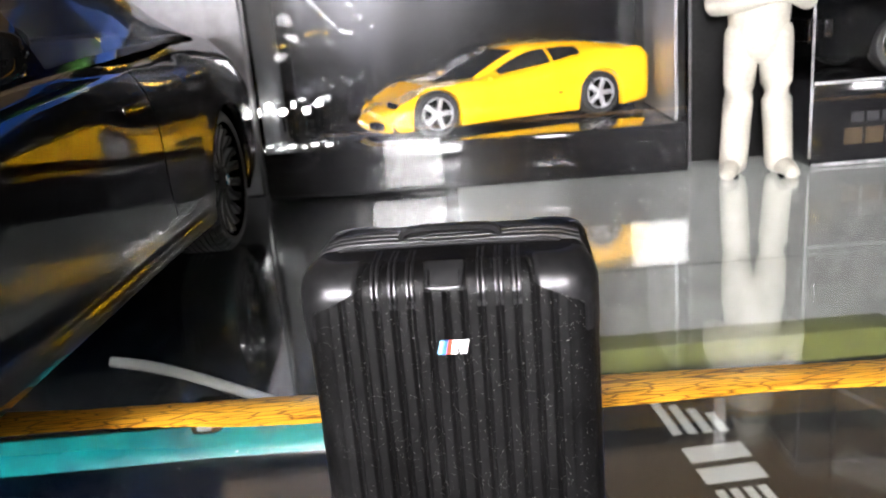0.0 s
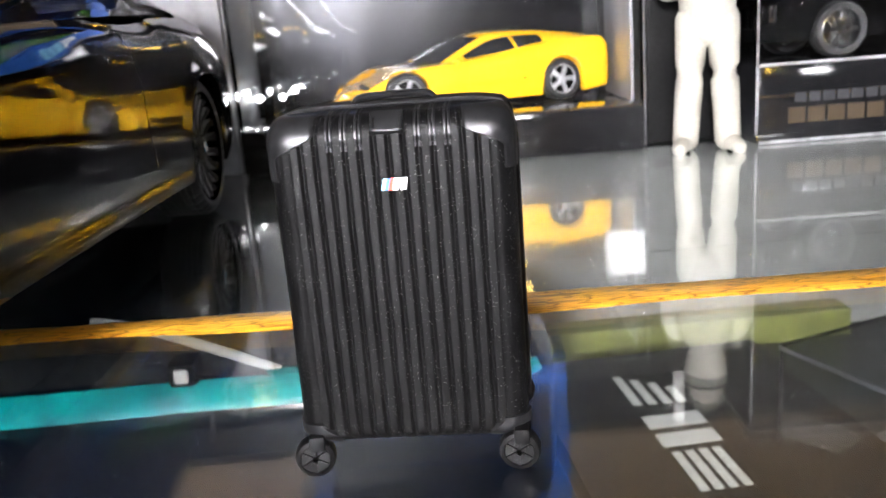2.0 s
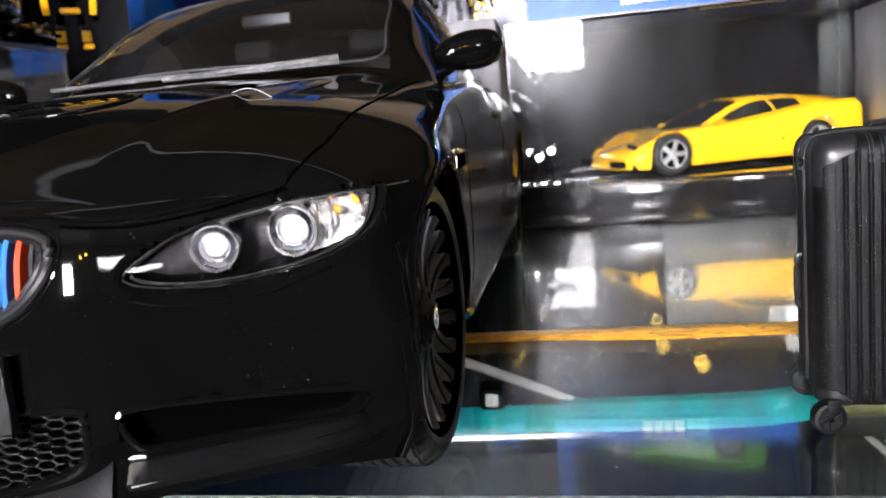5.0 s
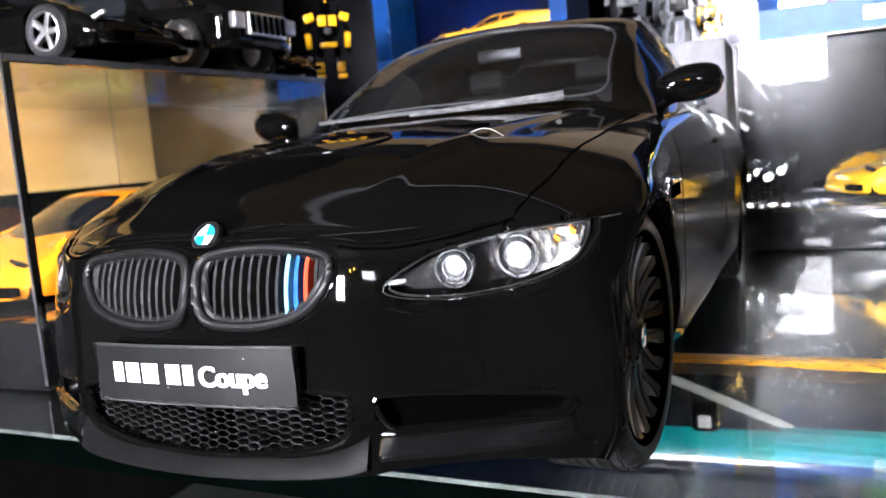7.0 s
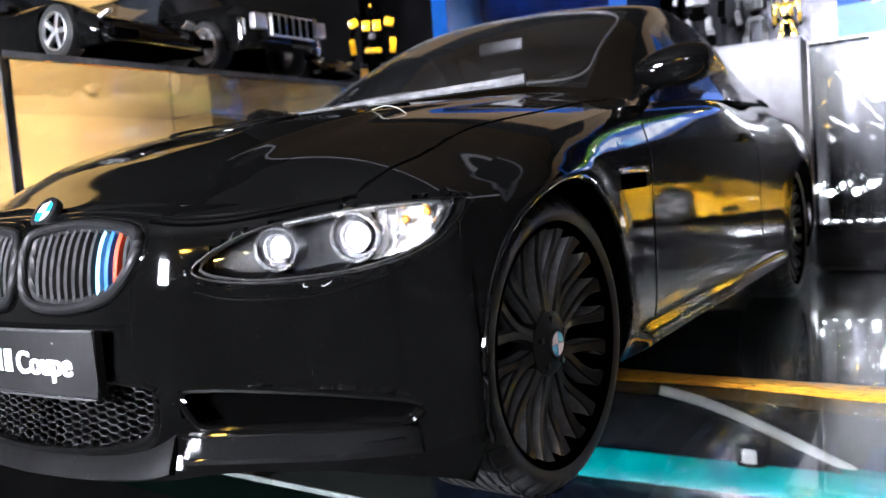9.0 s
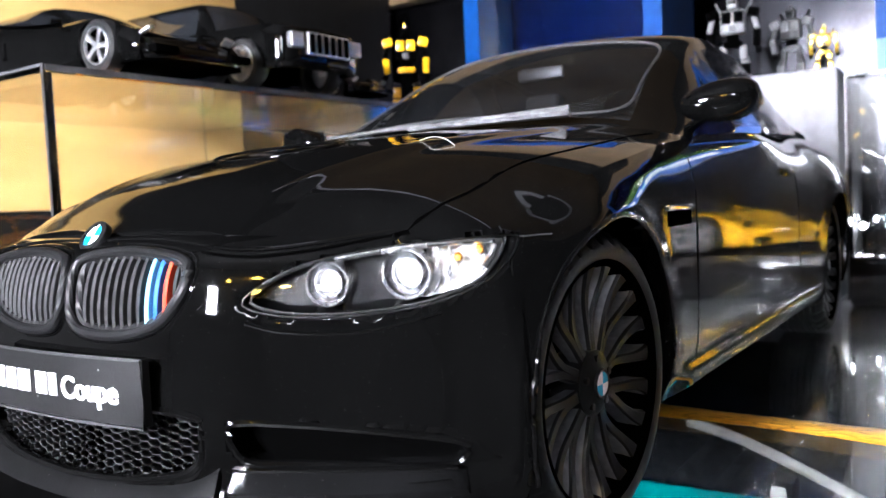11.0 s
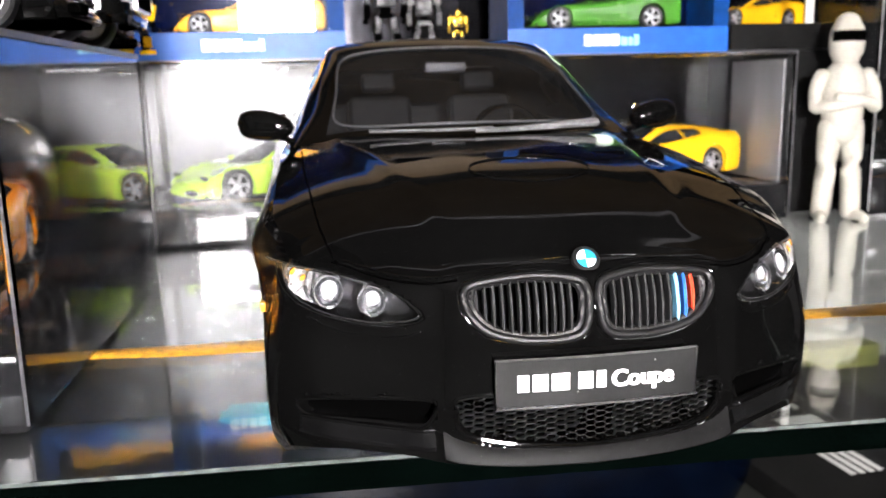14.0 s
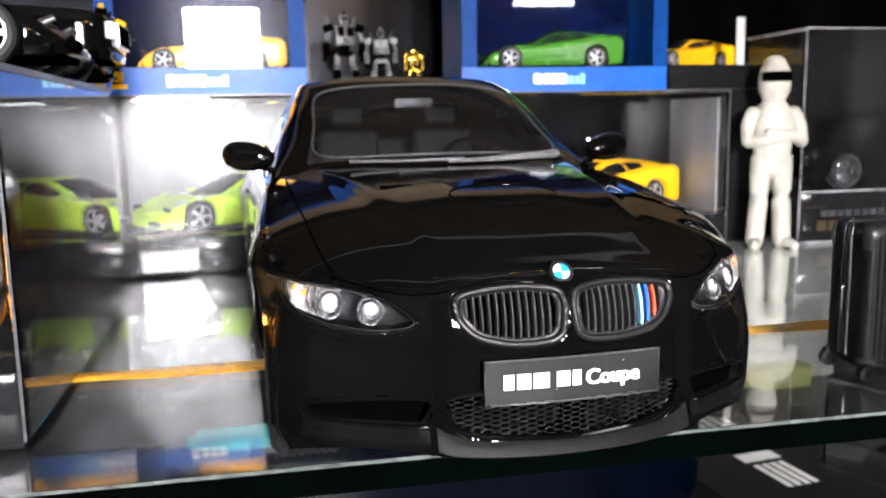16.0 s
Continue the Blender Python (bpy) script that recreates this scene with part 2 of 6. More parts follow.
cracked(M_TAPE, 700, (0.22, 1.4, 1), (0.2, 0.06, 0.005), 0.08)
M_WOOD = mat("honey_wood_veneer", (0.74, 0.50, 0.18), 0.4, second=(0.50, 0.30, 0.09), scale=90, stretch=(1, 0.22, 1.4), bump=0.15, bump_scale=300)
M_WALNUT = mat("dark_walnut_veneer", (0.12, 0.076, 0.032), 0.55, second=(0.06, 0.038, 0.016), scale=90, stretch=(0.25, 1, 1), bump=0.15, bump_scale=300)
M_BACK = mat("grey_back_panel", (0.02, 0.0197, 0.0225), 0.2, metal=1.0, vary=0.4, scale=60, stretch=(1, 1, 0.35))
M_CARD = mat("pale_grey_back_card", (0.17, 0.17, 0.18), 0.35, vary=0.25, scale=60, stretch=(1, 1, 0.3))
M_GREY = mat("grey_column_paint", (0.16, 0.16, 0.175), 0.45, vary=0.15, scale=200)
M_BLACKCARD = mat("black_card", (0.007, 0.007, 0.007), 0.45, spec=0.06, vary=0.2)
M_BLUECARD = mat("blue_gloss_card", (0.0011, 0.038, 0.175), 0.5, spec=0.08, vary=0.15, scale=200)
M_BAND = mat("bright_blue_band", (0.0016, 0.085, 0.40), 0.45, spec=0.3, vary=0.12, scale=200)
M_NAVY = mat("navy_card", (0.0007, 0.002, 0.014), 0.6, spec=0.0, vary=0.3, scale=120)
M_GOLD = mat("gold_plastic", (0.75, 0.48, 0.05), 0.2, metal=0.8)
M_GOLDPRINT = mat("gold_print", (0.034, 0.02, 0.006), 0.5)
M_GREYPRINT = mat("dim_grey_print", (0.026, 0.026, 0.029), 0.4)
M_SUIT = mat("white_matt_figure", (0.40, 0.385, 0.33), 0.5, vary=0.1, bump=0.2, bump_scale=1500)
M_TEAL = mat("teal_flip_paint", (0.0015, 0.44, 0.40), 0.25, coat=0.4, second=(0.001, 0.07, 0.10), scale=60)
M_DEEPBLUE = mat("deep_blue_paint", (0.0003, 0.0012, 0.0042), 0.14, spec=0.2, vary=0.3)
M_OLIVE = mat("olive_card", (0.17, 0.18, 0.045), 0.45, vary=0.2, scale=150)
M_BOARD = mat("dark_shelf_board", (0.005, 0.005, 0.005), 0.5, spec=0.06, vary=0.3, scale=100)
M_LOWER = mat("grey_green_shelf_board", (0.024, 0.026, 0.0235), 0.4, spec=0.4, vary=0.3, scale=40)
M_WALL = mat("dark_wall_paint", (0.016, 0.0155, 0.015), 0.8, vary=0.1, scale=10)
M_FLOORM = mat("dark_floor_board", (0.02, 0.019, 0.018), 0.4, vary=0.15, scale=8)
M_ROBOT = mat("worn_grey_toy_plastic", (0.08, 0.08, 0.082), 0.45, vary=0.3, scale=400)
M_PALE = mat("pale_grey_plastic", (0.5, 0.5, 0.48), 0.4, vary=0.1)
M_DULL = mat("dull_grey_card", (0.25, 0.25, 0.24), 0.5, vary=0.2, scale=120)
M_LED = glowing("led_panel_light", (1.0, 0.965, 0.985), 400.0)
M_LED_ADDED = glowing("dim_led_panel_light", (1.0, 0.965, 0.985), 34.0)
M_WARM = glowing("warm_bulb_light", (1.0, 0.58, 0.07), 110.0)
M_DOT = glowing("led_dot_light", (1.0, 0.99, 0.97), 60.0)
M_FROST = mat("frosted_acrylic_edge", (0.075, 0.074, 0.08), 0.35, vary=0.3)
M_PALEDGE = mat("pale_acrylic_edge", (0.3, 0.3, 0.31), 0.3, vary=0.3)

# ---- mesh tools (lengths in millimetres) ----
MM = 0.001


def thing(name, label, category, at=(0, 0, 0), rz=0.0, group="", kind=""):
    ob = new(name)
    ob.empty_display_size = 0.01
    ob.matrix_basis = pose(at[0] * MM, at[1] * MM, at[2] * MM, 0, 0, rz)
    return tagged(ob, label, category, group, kind)


def finish(name, bm, material, smooth=35, scale=MM):
    if isinstance(bm, bpy.types.Mesh):
        return bm
    bmesh.ops.remove_doubles(bm, verts=bm.verts, dist=0.0005)
    bmesh.ops.recalc_face_normals(bm, faces=bm.faces)
    bmesh.ops.scale(bm, vec=(scale,) * 3, verts=bm.verts)
    me = bpy.data.meshes.new(name)
    lim = radians(smooth)
    for f in bm.faces:
        f.smooth = True
    for e in bm.edges:
        if len(e.link_faces) == 2 and e.calc_face_angle(0) > lim:
            e.smooth = False
    bm.to_mesh(me)
    bm.free()
    for m in (material if isinstance(material, (list, tuple)) else [material]):
        me.materials.append(m)
    return me


def part(name, bm, material, parent, label="", at=None, smooth=35):
    """Links a bmesh, or a mesh already made, as one mesh object under a thing or a part."""
    ob = new(name, finish(name, bm, material, smooth))
    ob.parent = parent
    if at is not None:
        ob.matrix_basis = at
    if label:
        ob["label"] = label
    return ob


def solid(name, bm, material, label, category, kind="", at=None, group="", smooth=35):
    ob = new(name, finish(name, bm, material, smooth))
    if at is not None:
        ob.matrix_basis = at
    return tagged(ob, label, category, group, kind)


def mm(x, y, z, rx=0, ry=0, rz=0):
    return pose(x * MM, y * MM, z * MM, rx, ry, rz)


def box(bm, x0, x1, y0, y1, z0, z1, bevel=0.0, seg=2, m=None, mi=0):
    r = bmesh.ops.create_cube(bm, size=1)
    vs = r["verts"]
    for v in vs:
        v.co = Vector(((x0 + x1) / 2 + v.co.x * (x1 - x0), (y0 + y1) / 2 + v.co.y * (y1 - y0), (z0 + z1) / 2 + v.co.z * (z1 - z0)))
        if m is not None:
            v.co = m @ v.co
    fs = set(f for v in vs for f in v.link_faces)
    for f in fs:
        f.material_index = mi
    if bevel:
        es = list(set(e for v in vs for e in v.link_edges))
        bmesh.ops.bevel(bm, geom=es, offset=bevel, segments=seg, affect="EDGES", profile=0.6)
    return bm


def newbox(*a, **k):
    return box(bmesh.new(), *a, **k)


def loft(bm, rings, closed=True, caps=True, mi=0):
    """Skin over rings of points of equal count."""
    rows = [[bm.verts.new(p) for p in r] for r in rings]
    n = len(rows[0])
    for a, b in zip(rows, rows[1:]):
        for i in range(n if closed else n - 1):
            j = (i + 1) % n
            f = bm.faces.new((a[i], a[j], b[j], b[i]))
            f.material_index = mi
    if caps and closed:
        for r in (rows[0], rows[-1]):
            f = bm.faces.new(r)
            f.material_index = mi
    return bm


def lathe(bm, profile, n=40, axis="x", mi=0, caps=False):
    """Profile of (radius, along) turned round the axis."""
    rings = []
    for r, h in profile:
        ring = []
        for i in range(n):
            a = math.tau * i / n
            c, s = r * math.cos(a), r * math.sin(a)
            ring.append((h, c, s) if axis == "x" else (c, h, s) if axis == "y" else (c, s, h))
        rings.append(ring)
    return loft(bm, rings, True, caps, mi)


def tube(bm, pts, r, n=8, closed=False, flat=1.0, mi=0):
    """A round or flattened tube along points."""
    pts = [Vector(p) for p in pts]
    k = len(pts)
    rings = []
    up = Vector((0, 0, 1))
    for i, p in enumerate(pts):
        a = pts[(i - 1) % k] if closed or i else p
        b = pts[(i + 1) % k] if closed or i < k - 1 else p
        d = (b - a).normalized()
        s = d.cross(up)
        if s.length < 0.05:
            s = d.cross(Vector((0, 1, 0)))
        s.normalize()
        u = s.cross(d)
        rr = r[i] if isinstance(r, (list, tuple)) else r
        rings.append([p + s * rr * math.cos(math.tau * j / n) * flat + u * rr * math.sin(math.tau * j / n) for j in range(n)])
    if closed:
        rings.append(rings[0])
    return loft(bm, rings, True, not closed, mi)


def smooth_curve(pts, n, closed=False):
    """n points evenly spaced along a Catmull-Rom curve through pts."""
    P = [np.array(p, float) for p in pts]
    k = len(P)
    out = []
    segs = k if closed else k - 1
    for i in range(segs):
        p1, p2 = P[i], P[(i + 1) % k]
        p0 = P[(i - 1) % k] if closed or i else 2 * p1 - p2
        p3 = P[(i + 2) % k] if closed or i < k - 2 else 2 * p2 - p1
        for t in np.linspace(0, 1, 24, endpoint=False):
            out.append(0.5 * (2 * p1 + (p2 - p0) * t + (2 * p0 - 5 * p1 + 4 * p2 - p3) * t * t + (3 * p1 - p0 - 3 * p2 + p3) * t ** 3))
    out.append(P[0] if closed else P[-1])
    out = np.array(out)
    s = np.r_[0, np.cumsum(np.linalg.norm(np.diff(out, axis=0), axis=1))]
    q = np.linspace(0, s[-1], n + 1)[:-1] if closed else np.linspace(0, s[-1], n)
    return np.stack([np.interp(q, s, out[:, c]) for c in range(out.shape[1])], 1)


def along(*pairs):
    """A smooth function through (x, y) pairs."""
    xs = np.array([p[0] for p in pairs], float)
    ys = np.array([p[1] for p in pairs], float)
    d = np.diff(ys) / np.diff(xs)
    g = np.r_[d[0], np.where(d[1:] * d[:-1] > 0, 2 * d[1:] * d[:-1] / (d[1:] + d[:-1] + 1e-12), 0), d[-1]]

    def f(x):
        x = min(max(x, xs[0]), xs[-1])
        i = min(max(int(np.searchsorted(xs, x)) - 1, 0), len(xs) - 2)
        h = xs[i + 1] - xs[i]
        t = (x - xs[i]) / h
        return float((2 * t ** 3 - 3 * t * t + 1) * ys[i] + (t ** 3 - 2 * t * t + t) * h * g[i] + (3 * t * t - 2 * t ** 3) * ys[i + 1] + (t ** 3 - t * t) * h * g[i + 1])
    return f


def step(a, b, x):
    t = min(max((x - a) / (b - a), 0), 1)
    return t * t * (3 - 2 * t)


def patch(bm, fn, us, vs, mi=0, keep=None):
    """Grid of fn(u, v); keep(u, v) of a cell's middle says whether it is built."""
    g = {}

    def vert(i, j):
        if (i, j) not in g:
            g[i, j] = bm.verts.new(fn(us[i], vs[j]))
        return g[i, j]
    for i in range(len(us) - 1):
        for j in range(len(vs) - 1):
            if keep is None or keep((us[i] + us[i + 1]) / 2, (vs[j] + vs[j + 1]) / 2):
                f = bm.faces.new((vert(i, j), vert(i + 1, j), vert(i + 1, j + 1), vert(i, j + 1)))
                f.material_index = mi
    return bm


def ribbon(bm, pts, normal, width, lift=0.05):
    """A thin strip laid on a surface along pts."""
    pts = [Vector(p) for p in pts]
    nrm = Vector(normal).normalized()
    rows = []
    for i, p in enumerate(pts):
        d = (pts[min(i + 1, len(pts) - 1)] - pts[max(i - 1, 0)]).normalized()
        s = d.cross(nrm).normalized() * width / 2
        rows.append([p - s - nrm * 0.3, p - s + nrm * lift, p + s + nrm * lift, p + s - nrm * 0.3])
    return loft(bm, rows, True, True)


def rot_about(axis, deg):
    return Matrix.Rotation(radians(deg), 4, axis)


# ---- car shells ----
class Shell:
    """A car's flanks as a ring in plan with a height range and an inward offset, and a deck over it."""

    def __init__(self, ring, n, top, low, arches, inset, rows=30):
        half = smooth_curve(ring, n)
        self.half, self.top, self.low, self.arches, self.inset, self.rows = half, top, low, arches, inset, rows
        tan = np.gradient(half, axis=0)
        tan /= np.linalg.norm(tan, axis=1)[:, None]
        self.nrm = np.stack([tan[:, 1], -tan[:, 0]], 1)
        self.nrm = np.where((self.nrm[:, :1] * half[:, :1] + self.nrm[:, 1:] * (half[:, 1:] - half[:, 1].mean())) < 0, -self.nrm, self.nrm)
        self.s = np.r_[0, np.cumsum(np.linalg.norm(np.diff(half, axis=0), axis=1))]

    def zlow(self, x, y):
        z = self.low(y)
        for yh, zh, ra in self.arches:
            if abs(y - yh) < ra and x > 20:
                z = max(z, zh + math.sqrt(ra * ra - (y - yh) ** 2))
        return z

    def point(self, i, z):
        x, y = self.half[i]
        o = self.inset(x, y, z, self.top(self.s[i], y))
        return np.array([max(x - self.nrm[i, 0] * o, 0.0), y - self.nrm[i, 1] * o, z])

    def flank(self, bm, recess=None, lip=2.5):
        for side in (1, -1):
            cols = []
            for i in range(len(self.half)):
                x, y = self.half[i]
                zt, zb = self.top(self.s[i], y), self.zlow(x, y)
                col = []
                for j in range(self.rows + 1):
                    p = self.point(i, zb + (zt - zb) * j / self.rows)
                    if recess:
                        d = recess(p[0], p[1], p[2])
                        p[0] -= self.nrm[i, 0] * d
                        p[1] -= self.nrm[i, 1] * d
                        p[0] = max(p[0], 0.0)
                    col.append(p)
                q = col[0].copy()
                q[0] = max(0.0, q[0] - self.nrm[i, 0] * lip)
                q[1] -= self.nrm[i, 1] * lip
                col.insert(0, q)
                cols.append([(side * c[0], c[1], c[2]) for c in col])
            loft(bm, cols, closed=False)
        return bm

    def rim(self, i):
        x, y = self.half[i]
        return self.point(i, self.top(self.s[i], y))

    def deck(self, bm, crown, y0, y1, power=2.4, bump=None, cells=24, inner=0.0, sides=(1, -1)):
        rows = []
        for i in range(len(self.half)):
            xr, yr, zr = self.rim(i)
            if not (y0 <= yr <= y1):
                continue
            row = []
            ts = np.linspace(-1, 1, cells * 2 + 1)
            for t in ts:
                z = zr + (crown(yr) - zr) * (1 - abs(t) ** power)
                x = xr * t
                row.append((x, yr, z + (bump(x, yr) if bump else 0)))
            rows.append(row)
        if inner:
            for side in sides:
                loft(bm, [[(side * self_x, r[0][1], self_z) for self_x, self_z in ((abs(r[-1][0]), r[-1][2]), (abs(r[-1][0]) * 0.97, r[-1][2] + 0.5), (inner, r[-1][2] + 0.9), (inner, r[-1][2] - 6))] for r in rows], closed=False)
        else:
            loft(bm, rows, closed=False)
        return bm


class Cabin:
    """Greenhouse: a roofline in profile, its half width, the belt below, and how it bows in plan."""

    def __init__(self, line, width, belt_x, belt_z, bow, drop=1.6):
        self.line = smooth_curve(line, 61)
        self.width, self.belt_x, self.belt_z, self.bow, self.drop = width, belt_x, belt_z, bow, drop

    def top(self, u, v):
        q = u * 60
        i = min(int(q), 59)
        y, z = self.line[i] * (1 - (q - i)) + self.line[i + 1] * (q - i)
        w = self.width(y)
        return (w * v, y + self.bow(y) * v * v, z - self.drop * v * v - 1.0 * abs(v) ** 8)

    def side(self, u, w, s):
        x, y, z = self.top(u, 1.0)
        bx, bz = self.belt_x(y), min(self.belt_z(y), z - 0.05)
        k = w
        return (s * (x + (bx - x) * k + 0.8 * math.sin(math.pi * k)), y, z + (bz - z) * k)

    def build(self, body, screen, rear, win, edge=0.9, post=None):
        """Adds roof and pillars to body; returns the panes as (name, bmesh)."""
        us = sorted(set(np.round(np.r_[np.linspace(0, 1, 61), screen, rear, win, post or win], 4)))
        vs = sorted(set(np.round(np.r_[np.linspace(-1, 1, 25), -edge, edge], 4)))

        def pane(u, v, r):
            return abs(v) < edge and r[0] < u < r[1]
        out = [("windscreen", patch(bmesh.new(), self.top, us, vs, 0, lambda u, v: pane(u, v, screen))),
               ("rear_window", patch(bmesh.new(), self.top, us, vs, 0, lambda u, v: pane(u, v, rear)))]
        patch(body, self.top, us, vs, 0, lambda u, v: not (pane(u, v, screen) or pane(u, v, rear)))
        ws = [0, 0.06, 0.12, 0.3, 0.5, 0.7, 0.93, 1.0]
        for s in (1, -1):
            def is_win(u, w):
                return win[0] < u < win[1] and 0.12 < w < 0.93 and not (post and post[0] < u < post[1])
            out.append(("side_window", patch(bmesh.new(), lambda u, w: self.side(u, w, s), us, ws, 0, is_win)))
            patch(body, lambda u, w: self.side(u, w, s), us, ws, 0, lambda u, w: not is_win(u, w))
        return out

# ---- the cabinet and the room ----
SLOPE = -0.06          # the shelf lies slightly askew to the model car
EDGE_Y = 34.0          # its front edge at x = 0


def shelf_y(x, y):
    return y + SLOPE * x


def sheared(bm):
    for v in bm.verts:
        v.co.y = shelf_y(v.co.x, v.co.y)
    return bm


ob = solid("glass_shelf", sheared(newbox(-215, 420, EDGE_Y, 345, -6, 0)), M_SHELF, "clear greenish glass shelf with dusty polished surface", "shelf", "structure")
ob.visible_shadow = False
solid("shelf_edge_strip", sheared(newbox(-215, 420, EDGE_Y - 0.35, EDGE_Y - 0.02, -0.7, -0.02)), M_EDGE, "pale ground front arris of the glass shelf", "shelf edge", "structure")
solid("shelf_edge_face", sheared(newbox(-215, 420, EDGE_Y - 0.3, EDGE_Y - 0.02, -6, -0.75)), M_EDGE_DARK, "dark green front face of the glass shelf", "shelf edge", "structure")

bm = bmesh.new()
rnd = random.Random(4)
cols = []
for i in range(240):
    x = -190 + i * 2.2
    w = 0.9 * math.sin(x * 0.045) + 0.5 * math.sin(x * 0.13 + 1) + rnd.uniform(-0.12, 0.12)
    w2 = 0.7 * math.sin(x * 0.037 + 2) + 0.4 * math.sin(x * 0.11) + rnd.uniform(-0.15, 0.15)
    cols.append([(x, shelf_y(x, 98.6 + w), 0.03), (x, shelf_y(x, 98.8 + w), 0.14), (x, shelf_y(x, 103.5), 0.2 + rnd.uniform(0, 0.1)), (x, shelf_y(x, 107.4 + w2), 0.14), (x, shelf_y(x, 107.6 + w2), 0.03)])
loft(bm, cols, closed=False)
solid("tape_strip", bm, M_TAPE, "cracked orange veneer tape stuck across the glass shelf", "tape", "structure")

solid("wall_back", newbox(-230, 440, 340, 352, -260, 420), M_BACK, "grey reflective back panel of the cabinet", "wall", "structure")
solid("wall_left", newbox(-232, -222, -20, 340, -260, 420), M_BOARD, "dark left side of the display cabinet", "wall", "structure")
solid("wood_panel", newbox(-200, -190, 88, 215, 44, 142, bevel=0.6), M_WOOD, "honey coloured wood veneer panel standing upright", "panel", "structure")
solid("side_board_upper", newbox(-200, -190, 88, 215, 142.4, 320, bevel=0.6), M_BLACKCARD, "black board above the wood panel", "panel", "structure")
solid("top_board", newbox(-222, 430, 333, 339.5, 206.5, 249.5, bevel=0.5), M_BOARD, "black board under the shelf above", "panel", "structure")
solid("back_board", newbox(-222, 430, 331, 339.5, 150, 206, bevel=0.5), M_WALNUT, "dark walnut back board", "panel", "structure")
solid("wall_right", newbox(430, 442, -20, 340, -260, 420), M_BOARD, "dark right side of the display cabinet", "wall", "structure")
solid("upper_shelf", newbox(-222, 430, 146, 340, 250, 262), M_WALNUT, "dark walnut shelf board above", "shelf", "structure")
solid("upper_shelf_edge", newbox(-222, 430, 144.6, 145.8, 249.6, 262), M_CARD, "pale front edging of the walnut shelf", "shelf edge", "structure")
solid("lower_shelf", newbox(-222, 430, 20, 340, -122, -112), M_LOWER, "dark lower shelf board under the glass", "shelf", "structure")
solid("floor", newbox(-420, 640, -560, 352, -272, -260), M_FLOORM, "dark cabinet floor", "floor", "structure")
solid("ceiling", newbox(-420, 640, -560, 352, 420, 432), M_WALL, "dark grey ceiling", "ceiling", "structure")
solid("wall_front", newbox(-420, 640, -572, -560, -272, 432), M_WALL, "dark grey wall opposite the shelf", "wall", "structure")
solid("wall_east", newbox(640, 652, -560, 352, -272, 432), M_WALL, "dark grey side wall", "wall", "structure")
solid("wall_west", newbox(-432, -420, -560, 352, -272, 432), M_WALL, "dark grey side wall", "wall", "structure")


def panel_lamp(at, cols, rows, cw, ch, light=M_LED):
    t = thing("led_panel_lamp", "white rectangular LED panel lamp fixed to the wall", "lamp", at, group="panel lamps")
    w, h = cols * cw / 2, rows * ch / 2
    part("lamp_frame", newbox(-w - 4, w + 4, -12, -2, -h - 4, h + 4, bevel=2), M_TRIM, t)
    part("wall_arm", newbox(-8, 8, -70, -12, -8, 8, bevel=2), M_TRIM, t)
    for k in range(cols):
        for r in range(rows):
            part("light_panel", newbox(-w + k * cw + 0.2, -w + (k + 1) * cw - 0.2, -2, 0, -h + r * ch + 0.2, -h + (r + 1) * ch - 0.2), light, t)
    return t


panel_lamp((-26, -490, 152), 2, 3, 46, 38)
# added dim panel out of view, for glare on the right floor glass
panel_lamp((290, -490, 243), 2, 1, 42, 56, M_LED_ADDED)
for x, z in ((100, 260), (147, 284)):
    t = thing("warm_bulb", "small warm yellow bulb hanging from its wire", "lamp", (x, -490, z), group="warm bulbs")
    part("bulb", lathe(bmesh.new(), [(0, -10), (6, -8), (9, -2), (8, 5), (4, 11), (3, 14)], 24, "z"), M_WARM, t)
    part("socket", lathe(bmesh.new(), [(3.4, 13), (3.6, 22), (0, 23)], 16, "z"), M_DARK, t)
    part("wire", tube(bmesh.new(), [(0, 0, 22), (1, 0, 60), (0, 0, 419.5 - z)], 0.8, 6), M_DARK, t)


def led_string(x0, n, y, z):
    for k in range(n):
        t = thing("led_dot", "tiny bright white LED on its base", "led light", (x0 + k * 5.2, y, z + (k % 2) * 2.5), group="led dots")
        part("led_base", newbox(-0.5, 0.5, 0.6, 1.6, -z - (k % 2) * 2.5 + PLINTH + 0.2, 0.6, bevel=0.1), M_DARK, t)
        part("led_chip", lathe(bmesh.new(), [(0, -1.6), (0.9, -1.3), (1.3, -0.5), (1.3, 0.6)], 14, "y"), M_DOT, t)


# ---- the black model car ----
HUB_F, HUB_R, HUB_Z = 44.3, 197.6, 18.6

FRONT_SET = along((10, -0.4), (12, -0.6), (16, 0.2), (20, 0.0), (26, 0.3), (28.2, 0.45), (31, 0.6), (34, 1.15), (36, 1.75), (37.3, 2.45), (38.3, 3.9), (39.2, 6.0), (42, 10))
CROWN = along((8, 39.2), (12, 41.0), (20, 44.4), (30, 47.3), (37, 48.7), (50, 50.4), (70, 52.4), (90, 54.2))
BOW = 3.4


m_top = along((2, 39.2), (12, 38.4), (20, 38.2), (27, 39.2), (35, 41.8), (46, 44.2), (60, 46.4), (72, 48.2), (100, 50.2), (136, 52.0), (180, 53.8), (210, 55), (240, 55.4), (257, 54))
m_low = along((2, 11.8), (7, 12.8), (12, 12.4), (17, 10.8), (21, 9.2), (25, 7.6), (62, 11.0), (66, 11.2), (75, 12.2), (170, 12.4), (180, 12), (220, 12), (245, 13.5), (257, 14))


